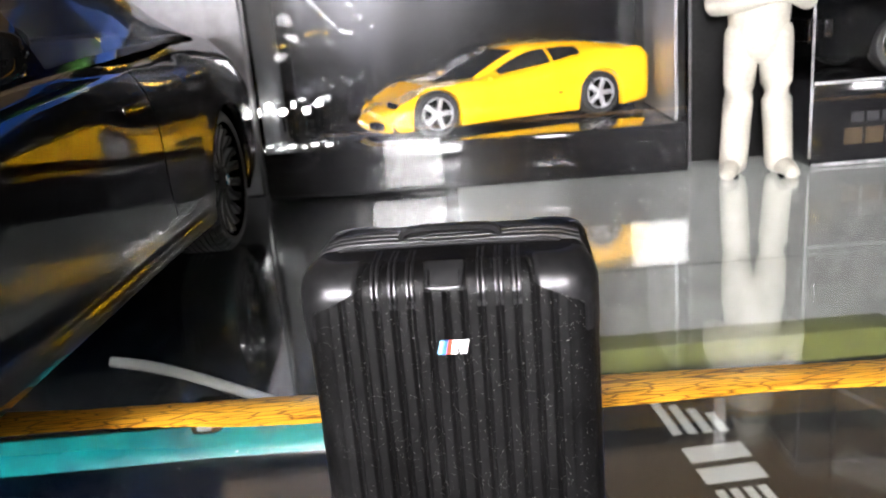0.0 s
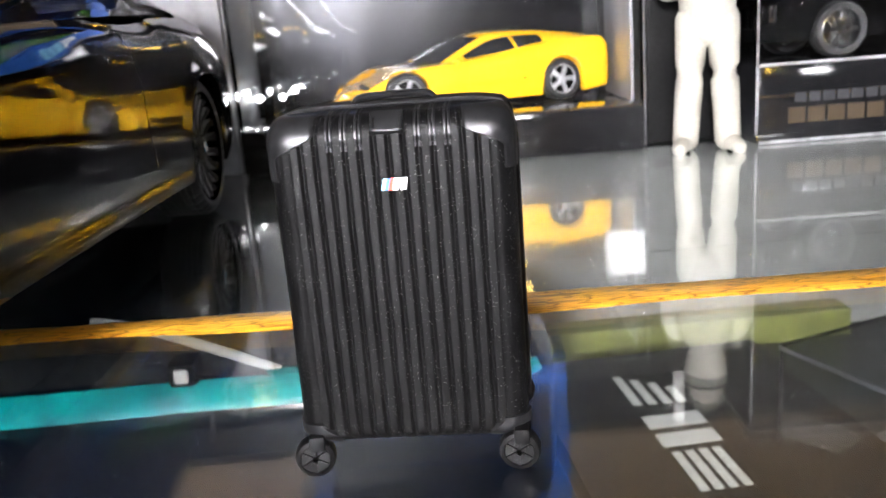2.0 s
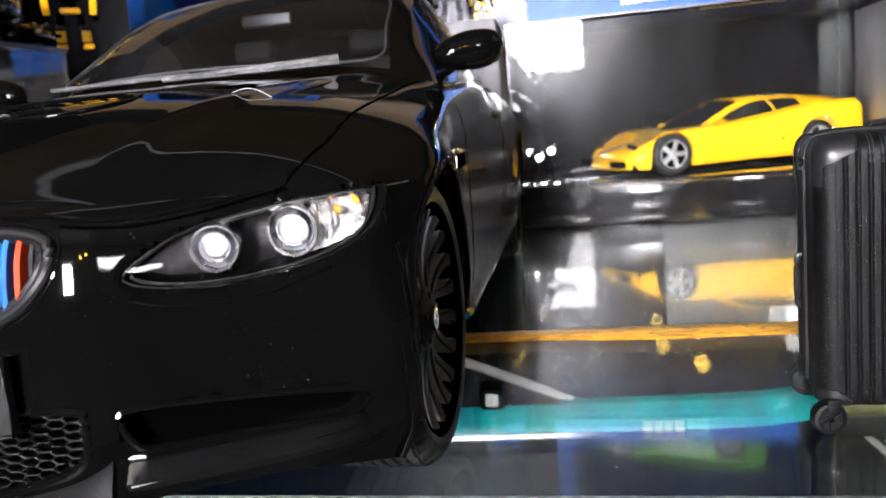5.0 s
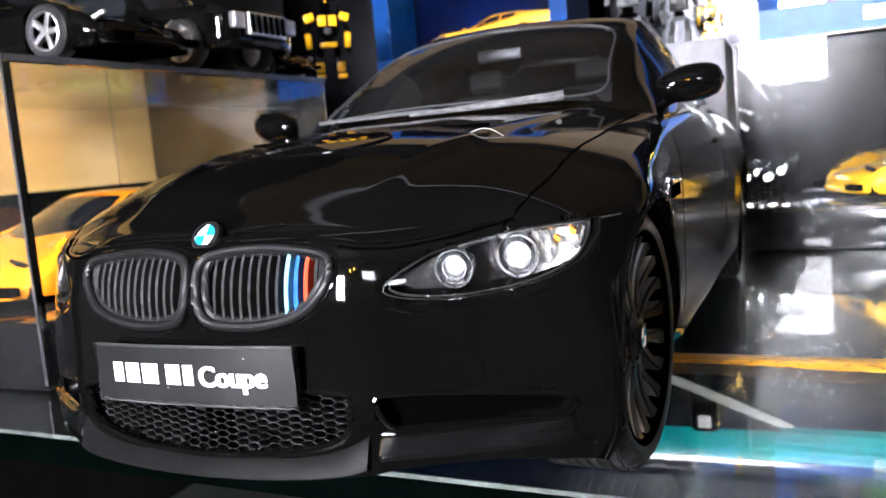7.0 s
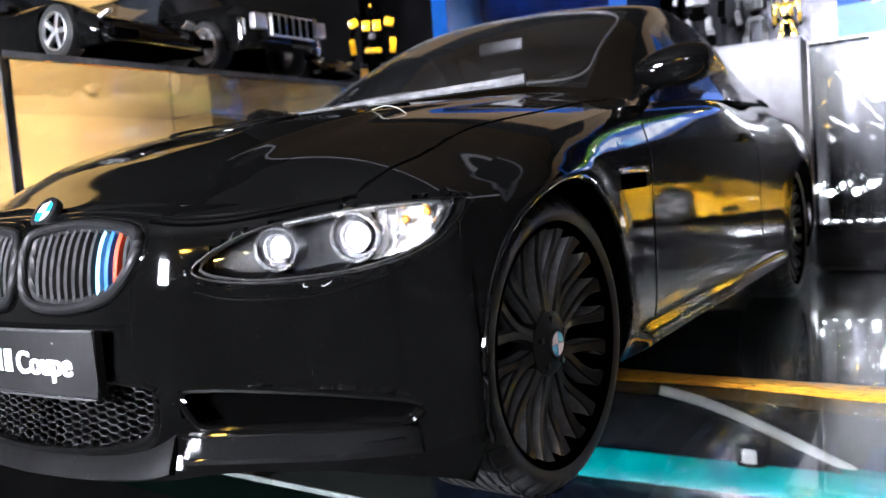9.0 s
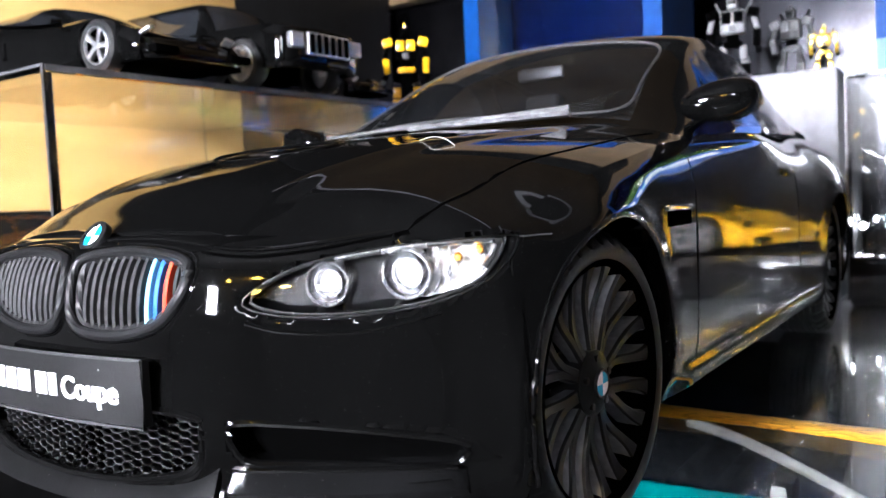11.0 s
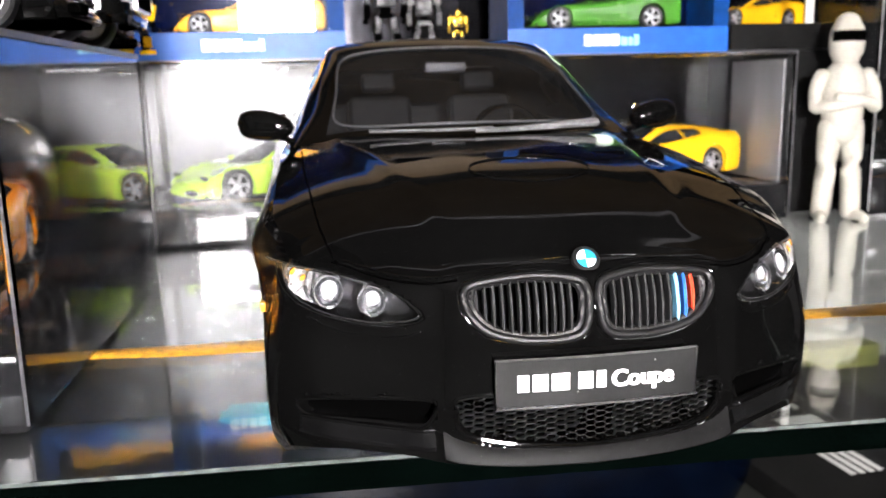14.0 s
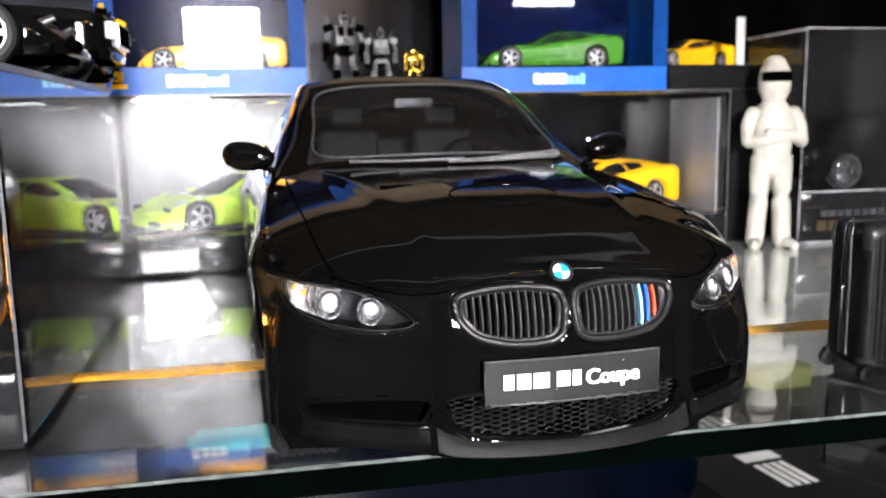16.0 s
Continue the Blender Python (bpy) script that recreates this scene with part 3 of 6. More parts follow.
def m_inset(x, y, z, zt):
    front = 1 - step(22, 40, y)
    o = front * FRONT_SET(z) * (1 - 0.55 * step(33, 44, x)) * (1 if y < 120 else 0)
    o += front * 1.8 * step(22, 38, z) * step(29, 44, x)
    d = zt - z
    lean = max(0.0, z - 41.6 - 0.045 * (y - 70)) * step(48, 66, y)
    side = 0.026 * step(118, 182, y) * max(0, z - 36) ** 2 + 0.24 * lean + 1.2 * max(0, 1 - d / 2.4) ** 2 + 2.0 * max(0, 1 - d / 7) ** 2 * (1 - step(48, 66, y)) + 0.00115 * (z - 34) ** 2 + 1.4 * max(0, (21 - z) / 9) ** 2 - 1.5 * step(16.5, 13.5, z) * step(66, 74, y) * step(182, 172, y)
    o += (1 - front) * side + 1.1 * max(0, (17 - z) / 6) ** 2 * step(12, 24, y) * step(70, 62, y)
    for yh in (HUB_F, HUB_R):
        r = math.hypot(y - yh, z - HUB_Z)
        o -= 0.6 * math.exp(-((r - 20.4) / 2.6) ** 2) * (1 - 0.5 * front)
    return o


M_RING = [(0, 2.6), (9, 3.0), (17, 3.9), (20.5, 4.7), (24, 6.6), (30, 10.4), (35.5, 14.3), (40.2, 18.2), (43.6, 22.0), (45.4, 26.2), (46.2, 31), (46.6, 37), (46.7, 44),
          (46.3, 54), (45.8, 66), (45.9, 88), (46.4, 120), (46.8, 150), (47.4, 172), (48.0, 187), (48.3, 197), (47.9, 212), (46.2, 231), (42.6, 246),
          (36, 253.5), (20, 256.5), (0, 257)]
SHELL = Shell(M_RING, 560, lambda i, y: m_top(y), m_low, [(HUB_F, HUB_Z, 20.2), (HUB_R, HUB_Z, 20.2)], m_inset, rows=46)


def front_at(x, z, off=0.0):
    """Place on the nose above (x, z), off millimetres proud of it."""
    ax = abs(x)
    lo, hi = 0, 200
    while hi - lo > 1:
        m = (lo + hi) // 2
        if SHELL.point(m, z)[0] < ax:
            lo = m
        else:
            hi = m
    a, b = SHELL.point(lo, z), SHELL.point(hi, z)
    k = 0 if abs(b[0] - a[0]) < 1e-6 else min(1, max(0, (ax - a[0]) / (b[0] - a[0])))
    n = SHELL.nrm[lo] * (1 - k) + SHELL.nrm[hi] * k
    p = a * (1 - k) + b * k
    return Vector((math.copysign(p[0] + n[0] * off, x) if x else 0.0, p[1] + n[1] * off, z))


KIDNEY = smooth_curve([(0.8, 35.6), (2.2, 37.1), (8.5, 37.7), (15.8, 37.0), (17.6, 35.7), (16.9, 33.0), (14.2, 30.5), (9, 29.3), (3.6, 29.4), (1.4, 30.5), (0.8, 33.0)], 64, True)
LAMP = smooth_curve([(23.1, 32.3), (24.7, 34.3), (28.3, 36.1), (33.5, 37.1), (38, 37.5), (42.2, 37.6), (42.7, 37.0), (42.5, 35.3), (41.2, 33.2), (37.8, 31.6), (33, 30.9), (27.0, 31.05)], 72, True)
INTAKE = smooth_curve([(-19.2, 20.0), (-18.7, 17.2), (-16.2, 15.6), (-10, 14.5), (0, 14.0), (10, 14.5), (16.2, 15.6), (18.7, 17.2), (19.2, 20.0), (18.4, 21.6), (8, 22.2), (-8, 22.2), (-18.4, 21.6)], 90, True)
SIDE_IN = smooth_curve([(21.7, 20.5), (22.3, 18.4), (23.6, 17.1), (28, 16.8), (33, 16.4), (38.4, 15.8), (40.4, 16.5), (40.2, 18.1), (34, 19.7), (27, 20.8), (22.6, 21.1)], 64, True)


def inside(poly, x, z):
    c = False
    j = len(poly) - 1
    for i in range(len(poly)):
        if (poly[i][1] > z) != (poly[j][1] > z) and x < (poly[j][0] - poly[i][0]) * (z - poly[i][1]) / (poly[j][1] - poly[i][1]) + poly[i][0]:
            c = not c
        j = i
    return c


def dist_in(poly, x, z):
    """Distance inside a closed outline, 0 outside."""
    if not inside(poly, x, z):
        return 0.0
    return float(np.min(np.hypot(poly[:, 0] - x, poly[:, 1] - z)))


def m_recess(x, y, z):
    if y > 40 or z > 40:
        return 0.0
    r = 0.0
    for poly, depth in ((KIDNEY, 3.2), (LAMP, 3.6), (INTAKE, 5.0), (SIDE_IN, 5.0)):
        if poly[:, 0].min() - 1 < x < poly[:, 0].max() + 1 and poly[:, 1].min() - 1 < z < poly[:, 1].max() + 1:
            r = max(r, depth * step(0, 0.9, dist_in(poly, x, z)))
    return r


def m_bump(x, y):
    a = abs(x)
    b = 0.3 * step(17, 8, a) * step(20, 40, y) * step(80, 60, y)
    ridge = 17 + (y - 8) * 0.19
    b += (0.22 * math.exp(-((a - ridge) / 1.8) ** 2) + 0.45 * step(ridge + 1.6, ridge - 1.6, a)) * step(11, 24, y)
    return b


def bonnet_z(x, y):
    """Height of the bonnet's skin."""
    i = int(np.argmin([abs(SHELL.rim(q)[1] - y) + (0 if SHELL.rim(q)[0] > 5 else 5) for q in range(0, 200)]))
    xr, yr, zr = SHELL.rim(i)
    return zr + (CROWN(y) - zr) * (1 - min(1, abs(x) / xr) ** BOW) + m_bump(x, y)


def fill(bm, outline, place, n=6, bulge=0.0):
    """A curved sheet within an outline, in rings round its middle."""
    c = outline.mean(0)
    rings = []
    for k in range(n, 0, -1):
        t = k / n
        rings.append([place(*(c + (p - c) * t), bulge * (1 - t * t)) for p in outline])
    loft(bm, rings, True, False)
    last = list(bm.verts)[-len(outline):]
    bm.faces.new(last)
    return bm


def wheel_meshes():
    out = {}
    w = 6.8
    prof = [(14.6, -w), (16.0, -w - 0.1), (17.4, -w + 0.5), (18.2, -w + 1.8)]
    for k in range(7):
        h = -4.6 + k * 1.55
        prof += [(18.5, h - 0.55), (18.5, h + 0.45), (18.15, h + 0.55), (18.15, h + 0.9)]
    prof += [(18.2, w - 1.6), (17.5, w - 0.55), (16.6, w + 0.05), (15.9, w + 0.15), (15.2, w - 0.1), (14.7, w - 0.5)]
    n = 180
    rings = []
    for r, h in prof:
        ring = []
        for i in range(n):
            a = math.tau * i / n
            notch = 0.32 if (i % 5 == 0 and r > 17.2 and abs(h) > 3.2) else 0.0
            ring.append((h - (0.25 if notch and r < 18.1 else 0) * (1 if h > 0 else -1), (r - notch) * math.cos(a), (r - notch) * math.sin(a)))
        rings.append(ring)
    bm = loft(bmesh.new(), rings, True, False)
    out["tyre"] = finish("tyre", bm, M_RUBBER)
    bm = lathe(bmesh.new(), [(14.7, w - 0.5), (15.0, w - 0.1), (14.7, w - 0.05), (14.2, w - 0.6), (13.9, w - 2.0), (13.6, w - 6), (13.4, -w + 1), (14.6, -w)], 72)
    out["barrel"] = finish("barrel", bm, M_DARK)
    bm = bmesh.new()
    for sgn in (-1, 1):
        rings = []
        for k in range(15):
            t = k / 14
            r = 3.2 + 11.0 * t
            bend = sgn * (0.3 + 1.85 * step(0.2, 0.95, t))
            hw = 0.6 + 0.1 * t + 0.5 * t ** 8
            x = w - 1.7 - 0.9 * math.sin(t * math.pi) + 0.9 * t
            d = 1.4 + 1.9 * t
            rings.append([(x - d, r, bend - hw), (x - 0.4, r, bend - hw), (x - 0.05, r, bend - hw + 0.18), (x, r, bend + hw - 0.25), (x - 0.4, r, bend + hw), (x - d, r, bend + hw)])
        loft(bm, rings)
    bmesh.ops.recalc_face_normals(bm, faces=bm.faces)
    for f in bm.faces:
        f.material_index = 0 if f.normal.x > 0.35 else 1
    out["spoke"] = finish("spoke", bm, [M_SPOKE, M_RIM])
    bm = lathe(bmesh.new(), [(0.0, w - 0.7), (1.6, w - 0.75), (2.0, w - 1.0), (3.2, w - 1.3), (4.0, w - 1.7), (4.2, w - 3.2), (3.6, w - 6)], 40)
    for k in range(5):
        m = rot_about("X", 72 * k + 20)
        lathe(bm, [(0.0, w - 1.0), (0.42, w - 1.0), (0.5, w - 1.6)], 10)
        for v in list(bm.verts)[-30:]:
            v.co = m @ (v.co + Vector((0, 3.0, 0)))
    out["hub"] = finish("hub", bm, M_SPOKE)
    out["ring"] = finish("ring", lathe(bmesh.new(), [(1.45, w - 0.65), (1.75, w - 0.5), (1.95, w - 0.75)], 32), M_SATIN)
    for k, mt in enumerate((M_ROUND_BLUE, M_WHITE)):
        bm = bmesh.new()
        for q in (0, 2):
            a0 = (q + k) * 90
            pts = [(w - 0.6, 0, 0)] + [(w - 0.6, 1.45 * math.cos(radians(a0 + i * 9)), 1.45 * math.sin(radians(a0 + i * 9))) for i in range(11)]
            top = [bm.verts.new(p) for p in pts]
            bm.faces.new(top)
        out["quarter%d" % k] = finish("quarter", bm, mt)
    bm = lathe(bmesh.new(), [(3.0, w - 7.0), (9.6, w - 6.8), (9.7, w - 7.6), (3.0, w - 7.8)], 56)
    for k in range(40):
        m = rot_about("X", 9 * k)
        box(bm, w - 6.85, w - 6.7, 6.0 + (k % 3), 6.5 + (k % 3), -0.2, 0.2, m=m)
    out["disc"] = finish("disc", bm, M_DARK)
    return out


def badge(parent, at, r):
    """Round enamel badge with quartered middle."""
    b = part("badge", lathe(bmesh.new(), [(0, 0.02), (r * 0.66, 0.05), (r * 0.7, 0.25), (r * 0.95, 0.2), (r, 0.0), (r, -0.6)], 40, "z"), M_SPOKE, parent, "round enamel badge with a dark ring", at)
    part("badge_ring", lathe(bmesh.new(), [(r * 0.66, 0.1), (r * 0.7, 0.3), (r * 0.76, 0.22)], 40, "z"), M_CHROME, b)
    for q in range(4):
        bm = bmesh.new()
        pts = [(0, 0, 0.12)] + [(r * 0.66 * math.cos(radians(q * 90 + i * 9)), r * 0.66 * math.sin(radians(q * 90 + i * 9)), 0.12) for i in range(11)]
        bm.faces.new([bm.verts.new(p) for p in pts])
        part("badge_quarter", bm, M_WHITE if q % 2 else M_ROUND_BLUE, b)
    return b


def text_mesh(body, size, depth=0.06):
    """Bold lettering: the built-in font laid three times, slightly apart."""
    cu = bpy.data.curves.new("lettering", "FONT")
    cu.body = body
    cu.size = size
    cu.extrude = depth
    cu.offset = size * 0.012
    cu.align_x, cu.align_y = "LEFT", "BOTTOM_BASELINE"
    o = bpy.data.objects.new("lettering", cu)
    scene.collection.objects.link(o)
    bpy.context.view_layer.update()
    me = bpy.data.meshes.new_from_object(o.evaluated_get(bpy.context.evaluated_depsgraph_get()))
    bpy.data.objects.remove(o)
    bm = bmesh.new()
    for k in range(3):
        n = len(bm.verts)
        bm.from_mesh(me)
        bm.verts.ensure_lookup_table()
        for v in bm.verts[n:]:
            v.co += Vector(((k - 1) * size * 0.035, 0, 0.012 * k))
    return bm


def headlight(car, s):
    def put(x, z, off):
        p = front_at(x, z, off)
        return (s * p.x, p.y, p.z)
    bowl = part("headlight", fill(bmesh.new(), LAMP, lambda x, z, b: put(x, z, -3.2)), M_BOWL, car, "clear headlight with twin round projector lamps")
    lens = part("lens", fill(bmesh.new(), LAMP, lambda x, z, b: put(x, z, 0.05 + b), 8, 0.25), M_LENS, bowl, "clear plastic lens")
    lens.visible_shadow = False
    part("lens_rim", tube(bmesh.new(), [put(p[0], p[1], 0.0) for p in LAMP], 0.09, 8, True), M_SATIN, bowl, "thin bright lens rim")
    for x, z, r, k in ((29.8, 33.9, 2.15, 0.27), (35.6, 34.4, 2.45, 0.37)):
        c = Vector(put(x, z, -1.1))
        m = Matrix.Translation(c * MM) @ pose(0, 0, 0, 90, 0, s * 22)
        ring = part("projector", lathe(bmesh.new(), [(r * 0.86, -2.2), (r * 0.9, 0.3), (r, 0.5), (r * 1.05, 0.1), (r * 1.07, -2.4)], 44, "z"), M_LAMPCHROME, bowl, "chromed round projector ring", m)
        part("reflector", lathe(bmesh.new(), [(0.05, -1.6), (r * 0.5, -1.3), (r * 0.86, -0.2)], 36, "z"), M_PROJ, ring)
        # bulb disc, oversized and whitened as a painted glint
        part("projector_bulb", lathe(bmesh.new(), [(0, -0.75), (r * k, -0.9), (r * k * 1.25, -1.3)], 24, "z"), M_BULB_GLINT, ring)
        glass = part("projector_lens", lathe(bmesh.new(), [(0.0, 0.25), (r * 0.3, 0.15), (r * 0.52, -0.3), (r * 0.56, -1.0), (0, -1.0)], 32, "z"), M_LENS, ring)
        glass.visible_shadow = False
        part("inner_ring", lathe(bmesh.new(), [(r * 0.58, -1.0), (r * 0.6, -0.1), (r * 0.65, -0.1), (r * 0.67, -1.0)], 36, "z"), M_LAMPCHROME, ring)
    far = [i for i in range(len(LAMP)) if LAMP[i][0] > 36.2]
    gap = max(range(len(far) - 1), key=lambda i: far[i + 1] - far[i]) + 1 if far[-1] - far[0] >= len(far) else 0
    outer = np.array([LAMP[i] for i in far[gap:] + far[:gap]])
    part("outer_reflector", fill(bmesh.new(), outer, lambda x, z, b: put(x, z, -2.4 + 1.2 * step(36, 42, x))), M_REFL, bowl, "bright silver indicator reflector")
    part("inner_trim", tube(bmesh.new(), [put(p[0], p[1], -0.7) for p in LAMP.mean(0) + (LAMP - LAMP.mean(0)) * 0.94], 0.16, 8, True), M_TRIM, bowl)
    for x, r in ((37.6, 0.5), (38.5, 0.34), (41.0, 0.4)):
        fin = [put(x, 32.3 + (x - 37) * 0.5, -1.7), put(x + 0.25, 34.2 + (x - 37) * 0.2, -0.9), put(x, 36.9, -1.3)]
        part("reflector_fin", tube(bmesh.new(), smooth_curve(fin, 12), r, 6, flat=0.5), M_LAMPCHROME, bowl)
    brow = [put(p[0], p[1], -0.75) for p in LAMP.mean(0) + (LAMP - LAMP.mean(0)) * 0.88 if p[0] > 29.5 and p[1] > 34.2]
    part("reflector_brow", tube(bmesh.new(), brow, 0.42, 8), M_LAMPCHROME, bowl, "bright strip along the lamp's top edge")
    for k in range(2):
        bm = lathe(bmesh.new(), [(0, 0.6), (0.28, 0.48), (0.42, 0.15), (0.42, -0.6)], 18, "z")
        part("indicator_bulb", bm, M_AMBER, bowl, "amber indicator bulb", Matrix.Translation(Vector(put(39.2 + k * 1.5, 35.7 + k * 0.6, -0.75)) * MM) @ pose(0, 0, 0, 90, 0, s * 35))


def kidney(car, s):
    def put(x, z, off=0.0):
        p = front_at(x, z, off)
        return Vector((s * p.x, p.y, p.z))
    # near-black backing sheet gives the shade behind the slats
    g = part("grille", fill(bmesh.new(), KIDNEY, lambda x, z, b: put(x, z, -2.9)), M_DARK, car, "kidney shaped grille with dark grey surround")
    part("grille_frame", tube(bmesh.new(), [put(p[0], p[1], 0.2) for p in KIDNEY], 0.56, 10, True), M_GRILLE, g, "dark grey plastic surround")
    outer = [KIDNEY.mean(0) + (p - KIDNEY.mean(0)) * (1.09, 1.16) for p in KIDNEY]
    part("grille_lip", tube(bmesh.new(), [put(max(p[0], 0.05), p[1], -0.05) for p in outer], 0.2, 8, True), M_PAINT, g, "gloss black lip round the grille")
    inner = [KIDNEY.mean(0) + (p - KIDNEY.mean(0)) * 0.9 for p in KIDNEY]
    part("grille_inner_frame", tube(bmesh.new(), [put(p[0], p[1], -0.5) for p in inner], 0.55, 8, True), M_GRILLE, g)
    colours = {}
    if s > 0:
        colours = {8: M_LBLUE, 9: M_BLUE, 10: M_RED}
    ins = np.array(inner)
    for k in range(12):
        x = 3.1 + k * 1.17
        zs = [z for z in np.linspace(28, 38, 120) if inside(ins, x, z)]
        if len(zs) < 8:
            continue
        z0, z1 = min(zs) - 0.2, max(zs) + 0.2
        bm = bmesh.new()
        wide = 0.27 if k in colours else 0.19
        rows = []
        for z in np.linspace(z0, z1, 9):
            p = put(x, z, -0.15 + 0.25 * math.sin(math.pi * (z - z0) / (z1 - z0)))
            rows.append([(p.x - wide, p.y + 1.5, z), (p.x - wide, p.y + 0.1, z), (p.x, p.y - 0.15, z), (p.x + wide, p.y + 0.1, z), (p.x + wide, p.y + 1.5, z)])
        loft(bm, rows)
        part("slat", bm, colours.get(k, M_SLAT), g, {8: "light blue slat", 9: "dark blue slat", 10: "red slat"}[k] if k in colours else "")


def number_plate(car):
    def bow(x):
        return 2.0 + 0.0035 * x * x
    bm = bmesh.new()
    rows = []
    for x in np.linspace(-14.2, 14.2, 25):
        y = bow(x) - 0.9
        rows.append([(x, y + 0.9, 20.7), (x, y, 20.7), (x, y, 27.5), (x, y + 0.9, 27.1)])
    loft(bm, rows)
    p = part("display_plate", bm, M_TRIM, car, "black display plate with white lettering")
    edge = [(x, bow(x) - 0.95, 20.5) for x in np.linspace(-14.2, 14.2, 21)] + [(x, bow(x) - 0.95, 27.3) for x in np.linspace(14.2, -14.2, 21)]
    part("plate_rim", tube(bmesh.new(), edge, 0.16, 6, True), M_SLAT, p)

    def lay(bm2, x0, z0):
        for v in bm2.verts:
            x, z, d = v.co.x + x0, v.co.y + z0, v.co.z
            v.co = Vector((x, bow(x) - 0.95 - d, z))
        return bm2
    part("lettering", lay(text_mesh("Coupe", 3.3), 1.7, 22.8), M_WHITE, p, "white lettering")
    for x0, x1 in ((-11.3, -9.75), (-9.25, -7.15), (-6.65, -4.2), (-3.0, -0.95), (-0.45, 0.9)):
        bm = bmesh.new()
        rows = [[(x, bow(x) - 0.93, 22.8), (x, bow(x) - 1.03, 22.85), (x, bow(x) - 1.03, 25.15), (x, bow(x) - 0.93, 25.2)] for x in np.linspace(x0, x1, 4)]
        loft(bm, rows)
        part("white_bar", bm, M_WHITE, p)
    return p


def mesh_grille(car):
    # shade behind the mesh is this near-black sheet's colour
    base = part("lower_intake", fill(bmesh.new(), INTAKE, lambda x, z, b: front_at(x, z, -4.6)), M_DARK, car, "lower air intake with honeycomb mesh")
    bm = bmesh.new()
    px, pz = 2.9, 0.42

    def wire(a, b):
        n = 1
        pts = [front_at(a[0] + (b[0] - a[0]) * k / n, a[1] + (b[1] - a[1]) * k / n, -1.5) for k in range(n + 1)]
        rows = [[p + Vector((0, -0.10, -0.07)), p + Vector((0, -0.10, 0.07)), p + Vector((0, 0.7, 0.07)), p + Vector((0, 0.7, -0.07))] for p in pts]
        if abs(a[0] - b[0]) < abs(a[1] - b[1]):
            rows = [[p + Vector((-0.08, -0.10, 0)), p + Vector((0.08, -0.10, 0)), p + Vector((0.08, 0.7, 0)), p + Vector((-0.08, 0.7, 0))] for p in pts]
        loft(bm, rows)
    for r in range(21):
        z = 13.5 + r * pz
        for k in range(-7, 8):
            x = (k + (r % 2) * 0.5) * px
            if not (inside(INTAKE, x, z + 0.2) or inside(INTAKE, x + px / 2, z + pz)):
                continue
            wire((x - 0.48, z), (x + 0.48, z))
            wire((x + 0.48, z), (x + 0.97, z + pz))
            wire((x - 0.48, z), (x - 0.97, z + pz))
    part("intake_edge", tube(bmesh.new(), [front_at(p[0], p[1], -0.3) for p in INTAKE], 0.5, 8, True), M_PAINT, base)
    part("honeycomb_mesh", bm, M_MESH, base, "dark honeycomb mesh")


def lip(car):
    """Chin spoiler under the lower intake."""
    bm = bmesh.new()
    rows = []
    for x in np.linspace(-20.9, 20.9, 61):
        a = abs(x) / 20.9
        zu = 14.0 + 1.0 * a ** 2 + 1.9 * a ** 7
        zl = 11.6 + 0.9 * a ** 2 + 0.5 * a ** 8
        p = front_at(x, zl, 0.5)
        q = front_at(x, zu, 0.15)
        rows.append([(x, p.y + 4, zl + 0.1), (x, p.y + 0.2, zl), (x, p.y - 0.25, zl + 0.25), (x, p.y - 0.2, zl + 0.6), (x, q.y - 0.15, zu - 0.45), (x, q.y + 0.2, zu), (x, q.y + 4, zu + 0.1)])
    loft(bm, rows)
    part("chin_spoiler", bm, M_LIP, car, "satin black chin spoiler")


